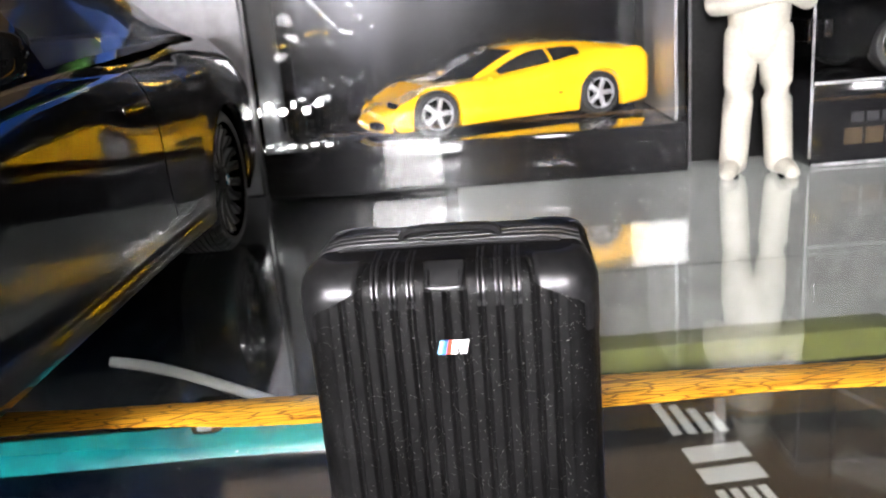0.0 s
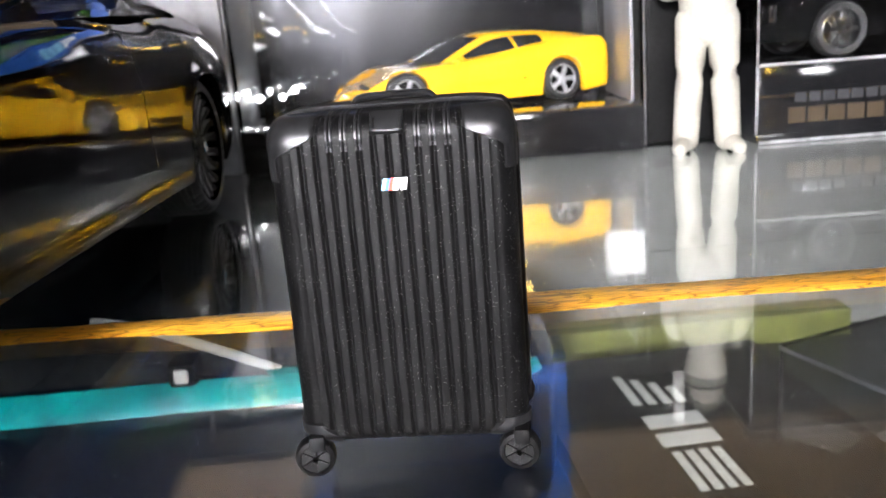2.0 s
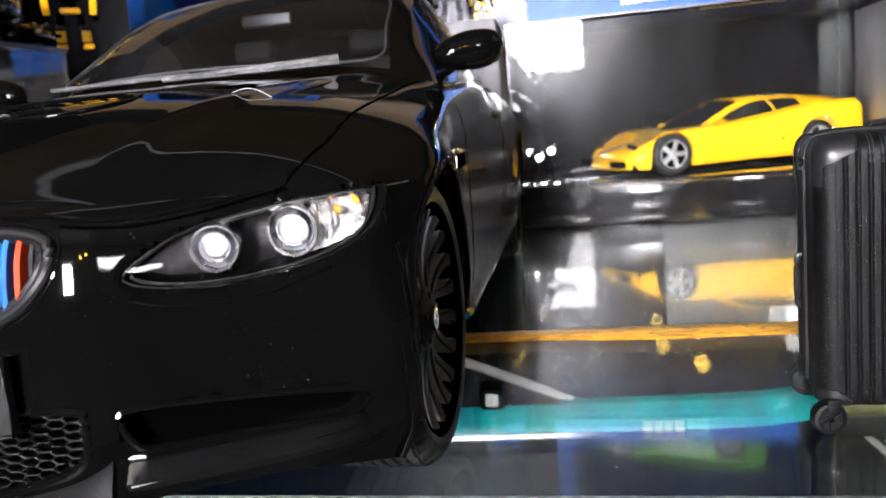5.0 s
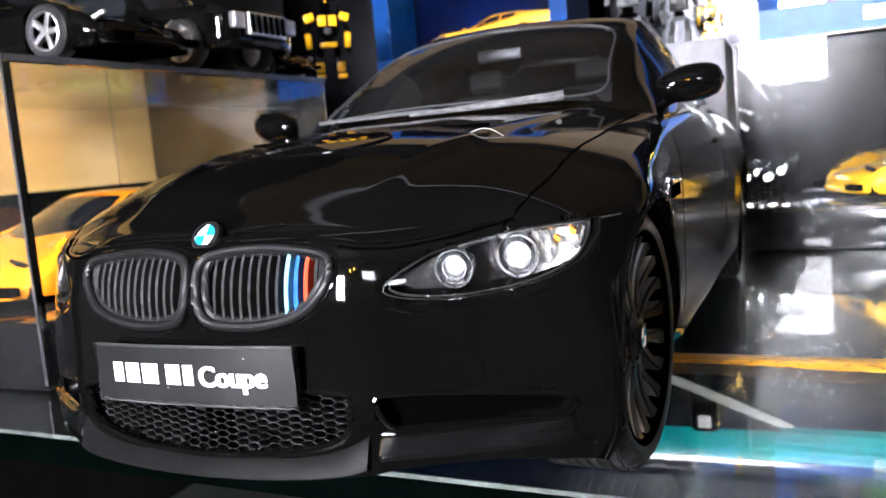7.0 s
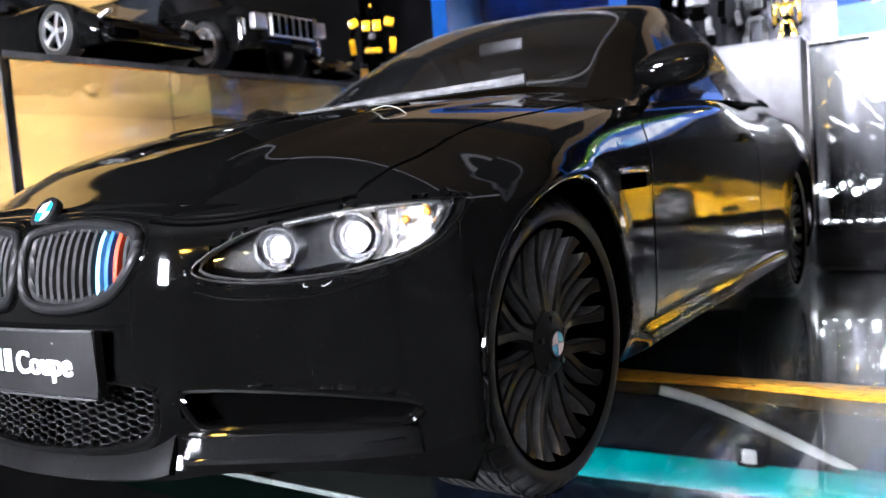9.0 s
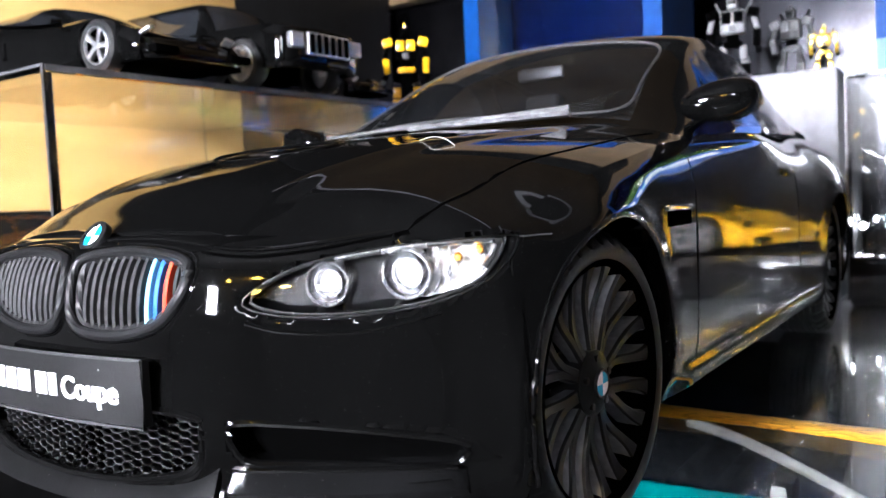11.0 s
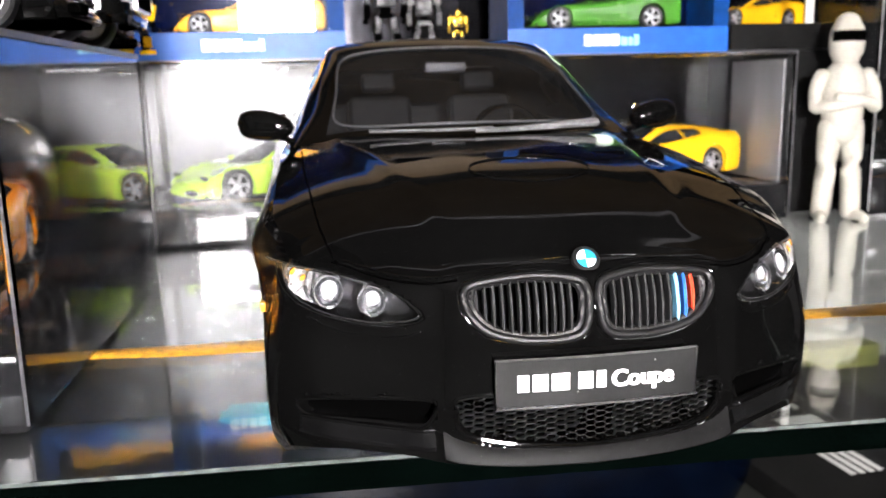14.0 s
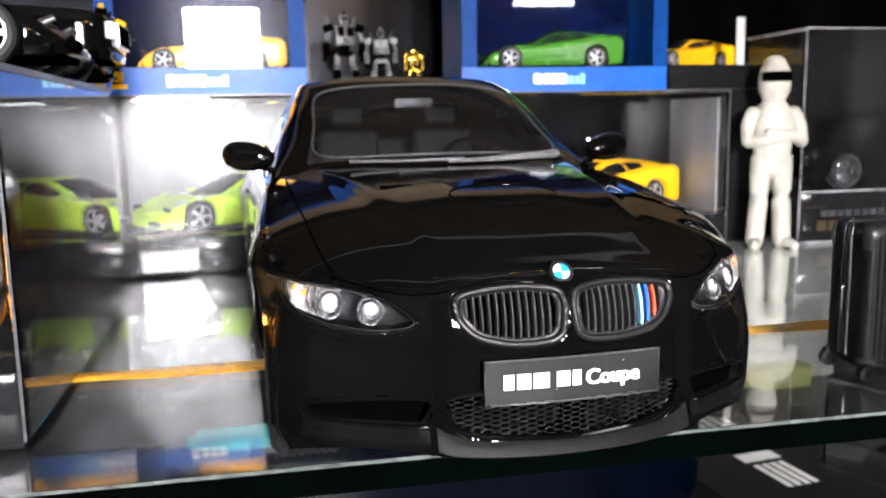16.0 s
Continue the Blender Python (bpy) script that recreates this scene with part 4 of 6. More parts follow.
def scoop(car, s):
    bm = bmesh.new()
    rows = []
    for t in np.linspace(0, 1, 26):
        x = 21.9 + 18.6 * t
        zu = 16.9 - 0.9 * t - 0.4 * t ** 4
        zl = 13.7 - 0.9 * t
        e = 0.55 * step(0, 0.08, t) * step(1, 0.94, t)
        u, l = front_at(x, zu, e), front_at(x, zl, 0.1)
        rows.append([(s * u.x, u.y + 3.5, zu + 0.2), (s * u.x, u.y + 0.5, zu + 0.12), (s * u.x, u.y + 0.1, zu), (s * u.x, u.y, zu - 0.25), (s * u.x, u.y + 0.12, zu - 0.6), (s * l.x, l.y - 0.25, zl + 0.9), (s * l.x, l.y - 0.1, zl + 0.3), (s * l.x, l.y + 0.2, zl), (s * l.x, l.y + 3, zl + 0.2)])
    loft(bm, rows)
    top_edge = [(s * front_at(x, 16.75 - 0.05 * (x - 22), 0.6).x, front_at(x, 16.75 - 0.05 * (x - 22), 0.6).y, 16.75 - 0.05 * (x - 22)) for x in np.linspace(23.2, 39.6, 24)]
    low_edge = [(s * front_at(x, 14.3 + 0.02 * (x - 22), 0.3).x, front_at(x, 14.3 + 0.02 * (x - 22), 0.3).y, 14.3 + 0.02 * (x - 22)) for x in np.linspace(22.0, 39.2, 24)]
    b = part("bumper_scoop", bm, M_CHIN, car, "satin black blade under the side intake")
    part("blade_edge", tube(bmesh.new(), top_edge, 0.24, 8), M_PAINT, b)
    part("blade_edge", tube(bmesh.new(), low_edge, 0.2, 8), M_PAINT, b)
    # near-black sheet paints the shade within the scoop
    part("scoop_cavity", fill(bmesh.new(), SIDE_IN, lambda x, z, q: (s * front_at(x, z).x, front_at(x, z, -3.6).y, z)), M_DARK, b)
    part("scoop_edge", tube(bmesh.new(), [(s * front_at(p[0], p[1], -0.25).x, front_at(p[0], p[1], -0.25).y, p[1]) for p in SIDE_IN], 0.42, 8, True), M_PAINT, b)


def door_mirror(car, s):
    bm = bmesh.new()
    rings = []
    for k in range(21):
        q = -1 + 2 * k / 20
        f = max(0.0, 1 - abs(q) ** 3.0) ** (1 / 2.4)
        c = (s * (45.9 + 6.3 * q), 91.6 + 1.0 * q, 55.4 + 0.5 * q)
        h, d = max(0.15, 3.5 * f) * (1 - 0.25 * step(0.1, -1, q)), max(0.12, 3.2 * f)
        rings.append([(c[0], c[1] - d * math.cos(a) * (1.25 if math.cos(a) > 0 else 0.35), c[2] + h * math.sin(a)) for a in np.linspace(0, math.tau, 26, endpoint=False)])
    loft(bm, rings)
    m = part("door_mirror", bm, M_PAINT, car, "gloss black door mirror", smooth=60)
    part("mirror_glass", newbox(s * 46.2 - 4.8, s * 46.2 + 4.8, 92.4, 93.2, 53.0, 58.0, bevel=0.2), M_CHROME, m)
    rows = []
    for t in np.linspace(0, 1, 9):
        x, y, z = 37.6 + 6.4 * t, 94.5 - 2.6 * t, 50.6 + 2.6 * t
        rows.append([(s * x + 0 * a, y + (2.6 - 0.8 * t) * math.cos(a), z + (1.0 - 0.2 * t) * math.sin(a)) for a in np.linspace(0, math.tau, 14, endpoint=False)])
    part("mirror_arm", loft(bmesh.new(), rows), M_PAINT, m)


def seat(car, s):
    b = part("seat", newbox(s * 15 - 9.5, s * 15 + 9.5, 118, 142, 29, 38, bevel=2.5), M_SEAT, car, "grey bucket seat")
    m = mm(s * 15, 140, 36, -14)
    part("backrest", newbox(-9.5, 9.5, 0, 7, 0, 26, bevel=3, seg=3), M_SEAT, b, at=m)
    part("headrest", newbox(-5, 5, 1, 5.5, 27.5, 33, bevel=1.8, seg=3), M_SEAT, b, at=m)


def black_car():
    car = thing("model_car", "gloss black two-door coupe scale model with dusty paint on glass shelf", "model car", (0.1, 0, 0), -0.95)
    part("body", SHELL.flank(bmesh.new(), m_recess), M_PAINT, car, "gloss black painted body", smooth=50)
    part("bonnet", SHELL.deck(bmesh.new(), CROWN, 0, 88, BOW, m_bump, 40), M_PAINT, car, "gloss black bonnet with raised middle", smooth=60)
    part("boot_lid", SHELL.deck(bmesh.new(), along((200, 57.5), (240, 57.5), (258, 54.2)), 206, 258, 2.6, None, 16), M_PAINT, car)
    for s in (1, -1):
        part("belt_ledge", SHELL.deck(bmesh.new(), CROWN, 87, 208, inner=37.0, sides=(s,)), M_PAINT, car)
    cab = Cabin([(71.5, 52.8), (82, 57.9), (94, 63.7), (106, 69.0), (117, 73.2), (128, 75.9), (145, 76.6), (165, 75), (185, 70.8), (205, 63.2), (224, 56.8)],
                along((71, 37.0), (82, 35.2), (94, 33.2), (106, 32.2), (117, 30.8), (130, 29.8), (150, 29.8), (170, 30.6), (190, 31), (224, 36)),
                along((84, 41.5), (100, 41.8), (140, 41.6), (165, 40), (190, 37.8), (235, 35)),
                along((84, 49.4), (100, 50.6), (136, 52.3), (180, 54.0), (230, 55.8)),
                along((71, 13), (100, 9.5), (116, 8), (140, 1), (170, -2), (224, -6)))
    cb = bmesh.new()
    for n, b in cab.build(cb, (0.03, 0.315), (0.73, 0.96), (0.27, 0.82), 0.9):
        part(n, b, M_CARGLASS, car, "tinted clear glass").visible_shadow = False
    part("roof", cb, M_PAINT, car, "gloss black roof and pillars", smooth=50)
    seal = []
    for a in np.linspace(0, math.tau, 120, endpoint=False):
        c, q = math.cos(a), math.sin(a)
        k = (abs(c) ** 7 + abs(q) ** 7) ** (-1 / 7)
        p = cab.top(0.1725 + 0.136 * c * k, 0.885 * q * k)
        seal.append((p[0], p[1] - 0.1, p[2] + 0.12))
    part("windscreen_seal", tube(bmesh.new(), seal, 0.24, 6, True), M_SLAT, car, "dark grey windscreen seal")
    part("underbody", newbox(-33, 33, 24, 240, 11.6, 22), M_DARK, car)
    part("dashboard", newbox(-36, 36, 96, 112, 40, 51.5, bevel=3), M_SEAT, car)
    part("steering_wheel", lathe(bmesh.new(), [(9.3, -0.7), (10.0, 0), (9.3, 0.7), (8.6, 0), (9.3, -0.7)], 32, "y"), M_DARK, car, at=mm(16, 116, 49, -20))
    part("rear_bench", newbox(-32, 32, 168, 182, 30, 58, bevel=4), M_SEAT, car)
    for s in (-1, 1):
        seat(car, s)
        headlight(car, s)
        kidney(car, s)
        scoop(car, s)
        door_mirror(car, s)
    part("mirror_inside", newbox(-5.5, 5.5, 118.0, 119.5, 66.6, 69.4, bevel=0.7), M_SATIN, car, "small rear-view mirror")
    number_plate(car)
    mesh_grille(car)
    lip(car)
    badge(car, mm(0, 7.2, 39.25, 52), 2.0)
    # wipers, panel gaps, vents, handles
    for x0, x1 in ((-24, 2), (-2, 26)):
        bm = bmesh.new()
        pts = []
        for t in np.linspace(0, 1, 9):
            x = x0 + (x1 - x0) * t
            pts.append((x, 70.8 + 0.0065 * x * x + 1.1 * t, 53.9 + 0.5 * t + 0.0006 * x * x))
        tube(bm, pts, list(np.linspace(0.4, 1.0, 9)) if x0 > -10 else [0.36] * 9, 8, flat=1.5)
        part("wiper", bm, M_WIPER, car, "grey windscreen wiper")
    for s in (-1, 1):
        hood_line = [(s * x, y, 0) for x, y in ((33.6, 17.6), (35.0, 22), (36.2, 30), (37.2, 44), (37.9, 60), (38.2, 80))]
        pts = []
        for x, y, _ in smooth_curve(hood_line, 40):
            pts.append((x, y, bonnet_z(x, y)))
        part("panel_gap", ribbon(bmesh.new(), pts, (s * 0.25, -0.2, 1), 0.35, 0.06), M_DARK, car)
        pts = []
        for x, z in smooth_curve([(18.2, 37.5), (21.5, 37.0), (24.5, 36.9), (28.5, 37.3), (32, 38.0), (34.5, 38.4)], 30):
            p = front_at(x, z, 0.1)
            pts.append((s * p.x, p.y, p.z))
        part("panel_gap", tube(bmesh.new(), pts, 0.16, 6), M_DARK, car)
        pts = []
        for x, z in smooth_curve([(0.0, 38.7), (9, 38.75), (16, 38.3), (21, 37.6), (25, 37.5), (29, 37.95), (34.2, 38.75)], 40):
            p = front_at(x, z, -0.08)
            pts.append((s * p.x, p.y, p.z))
        part("bonnet_edge", tube(bmesh.new(), pts, 0.26, 8), M_PAINT, car, "rounded gloss front edge of the bonnet")
        pts = []
        for x, z in smooth_curve([(23.4, 30.6), (26, 29.7), (30, 29.3), (34, 29.4), (38.5, 30.6)], 30):
            p = front_at(x, z, -0.1)
            pts.append((s * p.x, p.y, p.z))
        part("bumper_crease", tube(bmesh.new(), pts, 0.22, 8), M_PAINT, car, "raised crease under the headlight")
        pts = []
        for i in range(len(SHELL.half)):
            if SHELL.half[i, 0] > 30 and 25.6 < SHELL.half[i, 1] < 31.0:
                p = SHELL.point(i, 37.4)
                pts.append((s * (p[0] + 0.02), p[1] - 0.02, p[2]))
        part("panel_gap", tube(bmesh.new(), pts, 0.1, 6), M_SLAT, car, "fine pale joint line")
        for yh in (HUB_F, HUB_R):
            pts = []
            for a in np.linspace(-18, 198, 70):
                y, z = yh - 20.2 * math.cos(radians(a)), HUB_Z + 20.2 * math.sin(radians(a))
                i = min((q for q in range(len(SHELL.half)) if SHELL.half[q, 0] > 20), key=lambda q: abs(SHELL.half[q, 1] - y))
                p = SHELL.point(i, z)
                pts.append((s * (p[0] - 0.25), y, z))
            part("arch_lip", tube(bmesh.new(), pts, 0.42, 8), M_PAINT, car, "gloss black wheel arch lip")
        for y, z0, z1 in ((77.2, 16, 47.5), (150.5, 20, 50.5)):
            i = int(np.argmin(np.abs(SHELL.half[:, 1] - y)))
            pts = []
            for z in np.linspace(z0, z1, 20):
                p = SHELL.point(i, z)
                pts.append((s * p[0], y + (2.5 * step(30, 16, z) if y > 100 else 0), z))
            part("panel_gap", ribbon(bmesh.new(), pts, (s, 0, 0.05), 0.35, 0.05), M_DARK, car)
        i0 = int(np.argmin(np.abs(SHELL.half[:, 1] - 67)))
        p = SHELL.point(i0, 39)
        part("side_vent", newbox(s * p[0] - 0.5, s * p[0] + 0.5, 63.5, 74, 38.4, 39.3, bevel=0.3), M_CHROME, car, "chromed side vent slat")
        part("vent_recess", newbox(s * p[0] - 0.3, s * p[0] + 0.12, 63.5, 74.5, 36.2, 38.4, bevel=0.2), M_DARK, car)
        p = SHELL.point(int(np.argmin(np.abs(SHELL.half[:, 1] - 140))), 43.5)
        part("door_handle", newbox(s * p[0] - 0.6, s * p[0] + 0.9, 134, 147, 42.9, 44.7, bevel=0.6), M_PAINT, car)
        part("bonnet_vent", newbox(s * 18 - 3.5, s * 18 + 3.5, 47.6, 49.4, 48.0, bonnet_z(18, 48.5) + 0.15, bevel=0.3), M_DARK, car)
        if s < 0:
            part("side_marker", newbox(s * 45.2 - 0.4, s * 45.2 + 0.4, 26.5, 30.5, 29.5, 31, bevel=0.3), M_AMBER, car, "small amber side marker")
    ring = []
    for a in np.linspace(0, math.tau, 60, endpoint=False):
        x, y = 10.4 * math.cos(a), 36.5 + 7.0 * math.sin(a)
        ring.append((x, y, bonnet_z(x, y) + 0.12))
    part("bonnet_ridge", tube(bmesh.new(), ring, 0.17, 8, True), M_PAINT, car, "fine oval ridge on bonnet")
    bm = tube(bmesh.new(), smooth_curve([(22.0, 39.5, bonnet_z(22, 39.5) + 0.1), (23.4, 40.4, bonnet_z(23.4, 40.4) + 0.7), (24.6, 41.4, bonnet_z(24.6, 41.4) + 0.6), (26.4, 40.8, bonnet_z(26.4, 40.8) + 0.1)], 16), 0.05, 6)
    part("dust_fibre", bm, M_PALE, car, "pale fibre lying on bonnet")
    wm = wheel_meshes()
    for y in (HUB_F, HUB_R):
        for s in (-1, 1):
            rot = 0 if s > 0 else 180
            w = part("wheel", wm["barrel"], None, car, "dark grey multi-spoke alloy wheel with black tyre", mm(s * (37.7 if y == HUB_F else 39.5), y, HUB_Z, 0, 0, rot + (-3.5 if y == HUB_F else 0)))
            part("tyre", wm["tyre"], None, w, "black rubber tyre")
            part("hub", wm["hub"], None, w)
            part("hub_ring", wm["ring"], None, w)
            part("hub_badge", wm["quarter0"], None, w, "blue badge quarters")
            part("hub_badge", wm["quarter1"], None, w, "white badge quarters")
            part("brake_disc", wm["disc"], None, w)
            for k in range(10):
                part("spoke", wm["spoke"], None, w, at=rot_about("X", 36 * k + 14))
    return car


black_car()

# ---- the suitcase ----
def suitcase():
    t = thing("toy_suitcase", "small ribbed black hard-shell toy suitcase standing on glass", "toy suitcase", (105.0, 52.2, 0), -6.0)
    W2, D2, Z0 = 12.0, 7.6, 3.4
    R = 2.3

    def shoulder(z):
        """Depth of the body at height z, as a share of its full depth."""
        return 1 - 2.4 * (1 - math.sqrt(max(0.0, 1 - (max(0.0, z - 35.0) / 2.6) ** 2))) / D2

    def section(z, grow=0.0, ribs=1.0, sc=None):
        """Plan outline at height z: ribbed front and back, rounded corners."""
        sc = shoulder(z) if sc is None else sc
        if z < Z0 + 1.6:
            sc = 1 - 0.16 * ((Z0 + 1.6 - z) / 1.6) ** 2
        pts = []
        xs = np.linspace(-W2 + R, W2 - R, 400)
        for sgn in (-1, 1):
            for x in xs * -sgn:
                k = ((x + 0.71) / 1.42) % 1.0
                groove = ribs * 0.26 * math.exp(-((k - 0.5) / 0.15) ** 2)
                pts.append((x, sgn * (D2 + grow - groove)))
            for a in np.linspace(0, 90, 9)[1:]:
                ca, sa = math.cos(radians(a)), math.sin(radians(a))
                pts.append((-sgn * (W2 - R + (R + grow) * sa), sgn * (D2 - R + (R + grow) * ca)))
            for a in np.linspace(90, 0, 9)[:-1]:
                ca, sa = math.cos(radians(a)), math.sin(radians(a))
                pts.append((-sgn * (W2 - R + (R + grow) * sa), -sgn * (D2 - R + (R + grow) * ca)))
        return [(x * (1 - (1 - sc) * 0.42), y * sc, z) for x, y in pts]
    levels = [Z0, Z0 + 0.3, Z0 + 0.7, Z0 + 1.2, Z0 + 1.8, 8, 14, 20, 26, 31, 33, 34, 34.8] + [35 + 2.6 * math.sin(radians(a)) for a in range(6, 90, 7)]
    rings = [section(z) for z in levels] + [section(37.6 + 0.03 * k, 0.0, 1 - k / 5, 0.67 - 0.11 * k) for k in range(6)]
    part("shell", loft(bmesh.new(), rings), M_CASEBODY, t, "ribbed black shell", smooth=40)
    # frame round the middle, corner guards, latch, handle, hinges
    path = smooth_curve([(-W2 - 0.05, 0, Z0 + 2), (-W2 - 0.05, 0, 30), (-W2 + 0.2, 0, 35.5), (-W2 + 2.2, 0, 37.65), (0, 0, 37.75), (W2 - 2.2, 0, 37.65), (W2 - 0.2, 0, 35.5), (W2 + 0.05, 0, 30), (W2 + 0.05, 0, Z0 + 2)], 60)
    for dy in (-1.3, 0.0, 1.3):
        part("frame_rail", tube(bmesh.new(), [(p[0], dy, p[2]) for p in path], 0.42, 8), M_CASETRIM, t)
    top_lv = list(np.linspace(31.6, 35.0, 10)) + [35 + 2.6 * math.sin(radians(a)) for a in range(5, 86, 5)]
    low_lv = list(np.linspace(Z0 - 0.2, Z0 + 2.4, 14))
    def guard(levels, reach, grow, sx, sy):
        """A corner cap hugging the shell, its inner edge following reach(z)."""
        rows = []
        for z in levels:
            q = [p for p in section(z, grow, 0.0) if p[0] * sx > 0 and p[1] * sy >= 1.9 * (1 if z < 37 else 0.8)]
            q.sort(key=lambda p: math.atan2(abs(p[1]), abs(p[0])) if abs(p[0]) > 6 else 2 + 6 - abs(p[0]))
            xy = np.array([(p[0], p[1]) for p in q])
            d = np.r_[0, np.cumsum(np.linalg.norm(np.diff(xy, axis=0), axis=1))]
            lim = W2 - reach(z)
            end = next((d[i] for i in range(len(xy)) if abs(xy[i][0]) < lim and abs(xy[i][1]) > 3), d[-1])
            e = np.linspace(0, end, 26)
            rows.append([(float(np.interp(v, d, xy[:, 0])), float(np.interp(v, d, xy[:, 1])), z + 0.12 * max(0.0, (z - 35) / 2.6)) for v in e])
        bm = loft(bmesh.new(), rows, closed=False)
        ext = bmesh.ops.extrude_face_region(bm, geom=list(bm.faces))
        for v in [e for e in ext["geom"] if isinstance(e, bmesh.types.BMVert)]:
            v.co.x *= 0.955
            v.co.y *= 0.93
        return bm
    for sx in (-1, 1):
        for sy in (-1, 1):
            part("corner_guard", guard(top_lv, lambda z: 0.8 + 3.8 * step(33.9, 35.9, z), 0.24, sx, sy), M_CASETRIM, t, "smooth black corner guard", smooth=60)
            part("corner_guard", guard(low_lv, lambda z: 3.9 - 1.5 * step(Z0 + 0.8, Z0 + 2.3, z), 0.26, sx, sy), M_CASETRIM, t, "smooth black corner guard", smooth=60)
            m = mm(sx * 10.8, sy * 7.3, 2.15, 0, 0, sy * (96 if sx > 0 else 82))
            w = part("castor", lathe(bmesh.new(), [(0.35, -1.05), (1.6, -1.05), (2.0, -0.9), (2.15, -0.5), (2.15, 0.5), (2.0, 0.9), (1.6, 1.05), (1.5, 0.9), (0.35, 0.9)], 36), M_CASEBODY, t, "small black castor wheel", m)
            part("castor_fork", newbox(-1.25, 1.25, -0.5, 1.2, 0.9, 2.6, bevel=0.4), M_CASEBODY, w)
            for q in range(6):
                part("castor_spoke", newbox(0.9, 1.1, -0.16, 0.16, 0.35, 1.5), M_CASEBODY, w, at=rot_about("X", 60 * q))
    tilt = mm(0, -D2 + 0.6, 36.66, -40)
    latch = part("latch", newbox(-1.65, 1.65, -0.3, 0.8, -1.15, 1.3, bevel=0.3), M_CASETRIM, t, "black latch plate", tilt)
    part("latch_loop", tube(bmesh.new(), smooth_curve([(-1.35, -0.35, 0.3), (-1.35, -0.45, -0.9), (-1.0, -0.45, -1.2), (1.0, -0.45, -1.2), (1.35, -0.45, -0.9), (1.35, -0.35, 0.3)], 24), 0.22, 8), M_CASETRIM, latch)
    part("carry_handle", tube(bmesh.new(), smooth_curve([(-4.4, 0.2, 37.4), (-4.0, 0.2, 38.2), (-3.2, 0.2, 38.6), (0, 0.2, 38.7), (3.2, 0.2, 38.6), (4.0, 0.2, 38.2), (4.4, 0.2, 37.4)], 30), 0.42, 8, flat=1.9), M_CASETRIM, t, "black carry handle")
    part("side_handle", tube(bmesh.new(), smooth_curve([(-W2 - 0.2, 0, 15), (-W2 - 0.9, 0, 15.6), (-W2 - 0.9, 0, 21.4), (-W2 - 0.2, 0, 22)], 16), 0.45, 8), M_CASETRIM, t)
    for z in (8.5, 26):
        part("hinge", newbox(W2 - 0.1, W2 + 0.5, -1.7, 1.7, z - 1.6, z + 1.6, bevel=0.25), M_CASETRIM, t)
    for k in range(-4, 5):
        x0 = k * 1.42
        if abs(x0) < 1.9:
            continue
        for dx in (-0.2, 0.2):
            pts = []
            for z in [34.2, 34.6] + [35 + 2.6 * math.sin(radians(a)) for a in range(6, 86, 8)]:
                pts.append((x0 + dx, -D2 * shoulder(z) - 0.03, z + 0.02))
            pts += [(x0 + dx, -4.4, 37.7), (x0 + dx, -3.2, 37.74)]
            part("top_rib", tube(bmesh.new(), pts, 0.13, 6), M_CASETRIM, t)
    for y0, z0 in ((-2.2, 37.85), (2.2, 37.85)):
        part("top_rail", tube(bmesh.new(), smooth_curve([(-W2 + 2.6, y0, z0 - 0.25), (-W2 + 4, y0, z0), (0, y0, z0 + 0.08), (W2 - 4, y0, z0), (W2 - 2.6, y0, z0 - 0.25)], 30), 0.2, 6), M_CASETRIM, t)
    # three colour bars and a white block emblem
    y = -D2 - 0.03
    for x, mtl in ((-1.05, M_LBLUE), (-0.7, M_BLUE), (-0.35, M_RED)):
        bm = bmesh.new()
        loft(bm, [[(x + dx, y + 0.1, 30.2), (x + dx, y - 0.06, 30.2)] + [(x + dx + 0.3, y - 0.06, 31.35), (x + dx + 0.3, y + 0.1, 31.35)] for dx in (0, 0.35)])
        part("emblem_bar", bm, mtl, t)
    bm = bmesh.new()
    loft(bm, [[(dx, y + 0.1, 30.2), (dx, y - 0.06, 30.2), (dx + 0.25, y - 0.06, 31.35), (dx + 0.25, y + 0.1, 31.35)] for dx in (0.05, 1.35)])
    part("emblem_block", bm, M_WHITE, t, "white emblem block")
    part("emblem_notch", newbox(0.62, 0.8, y - 0.08, y + 0.1, 30.2, 30.75), M_CASEBODY, t)
    return t


suitcase()


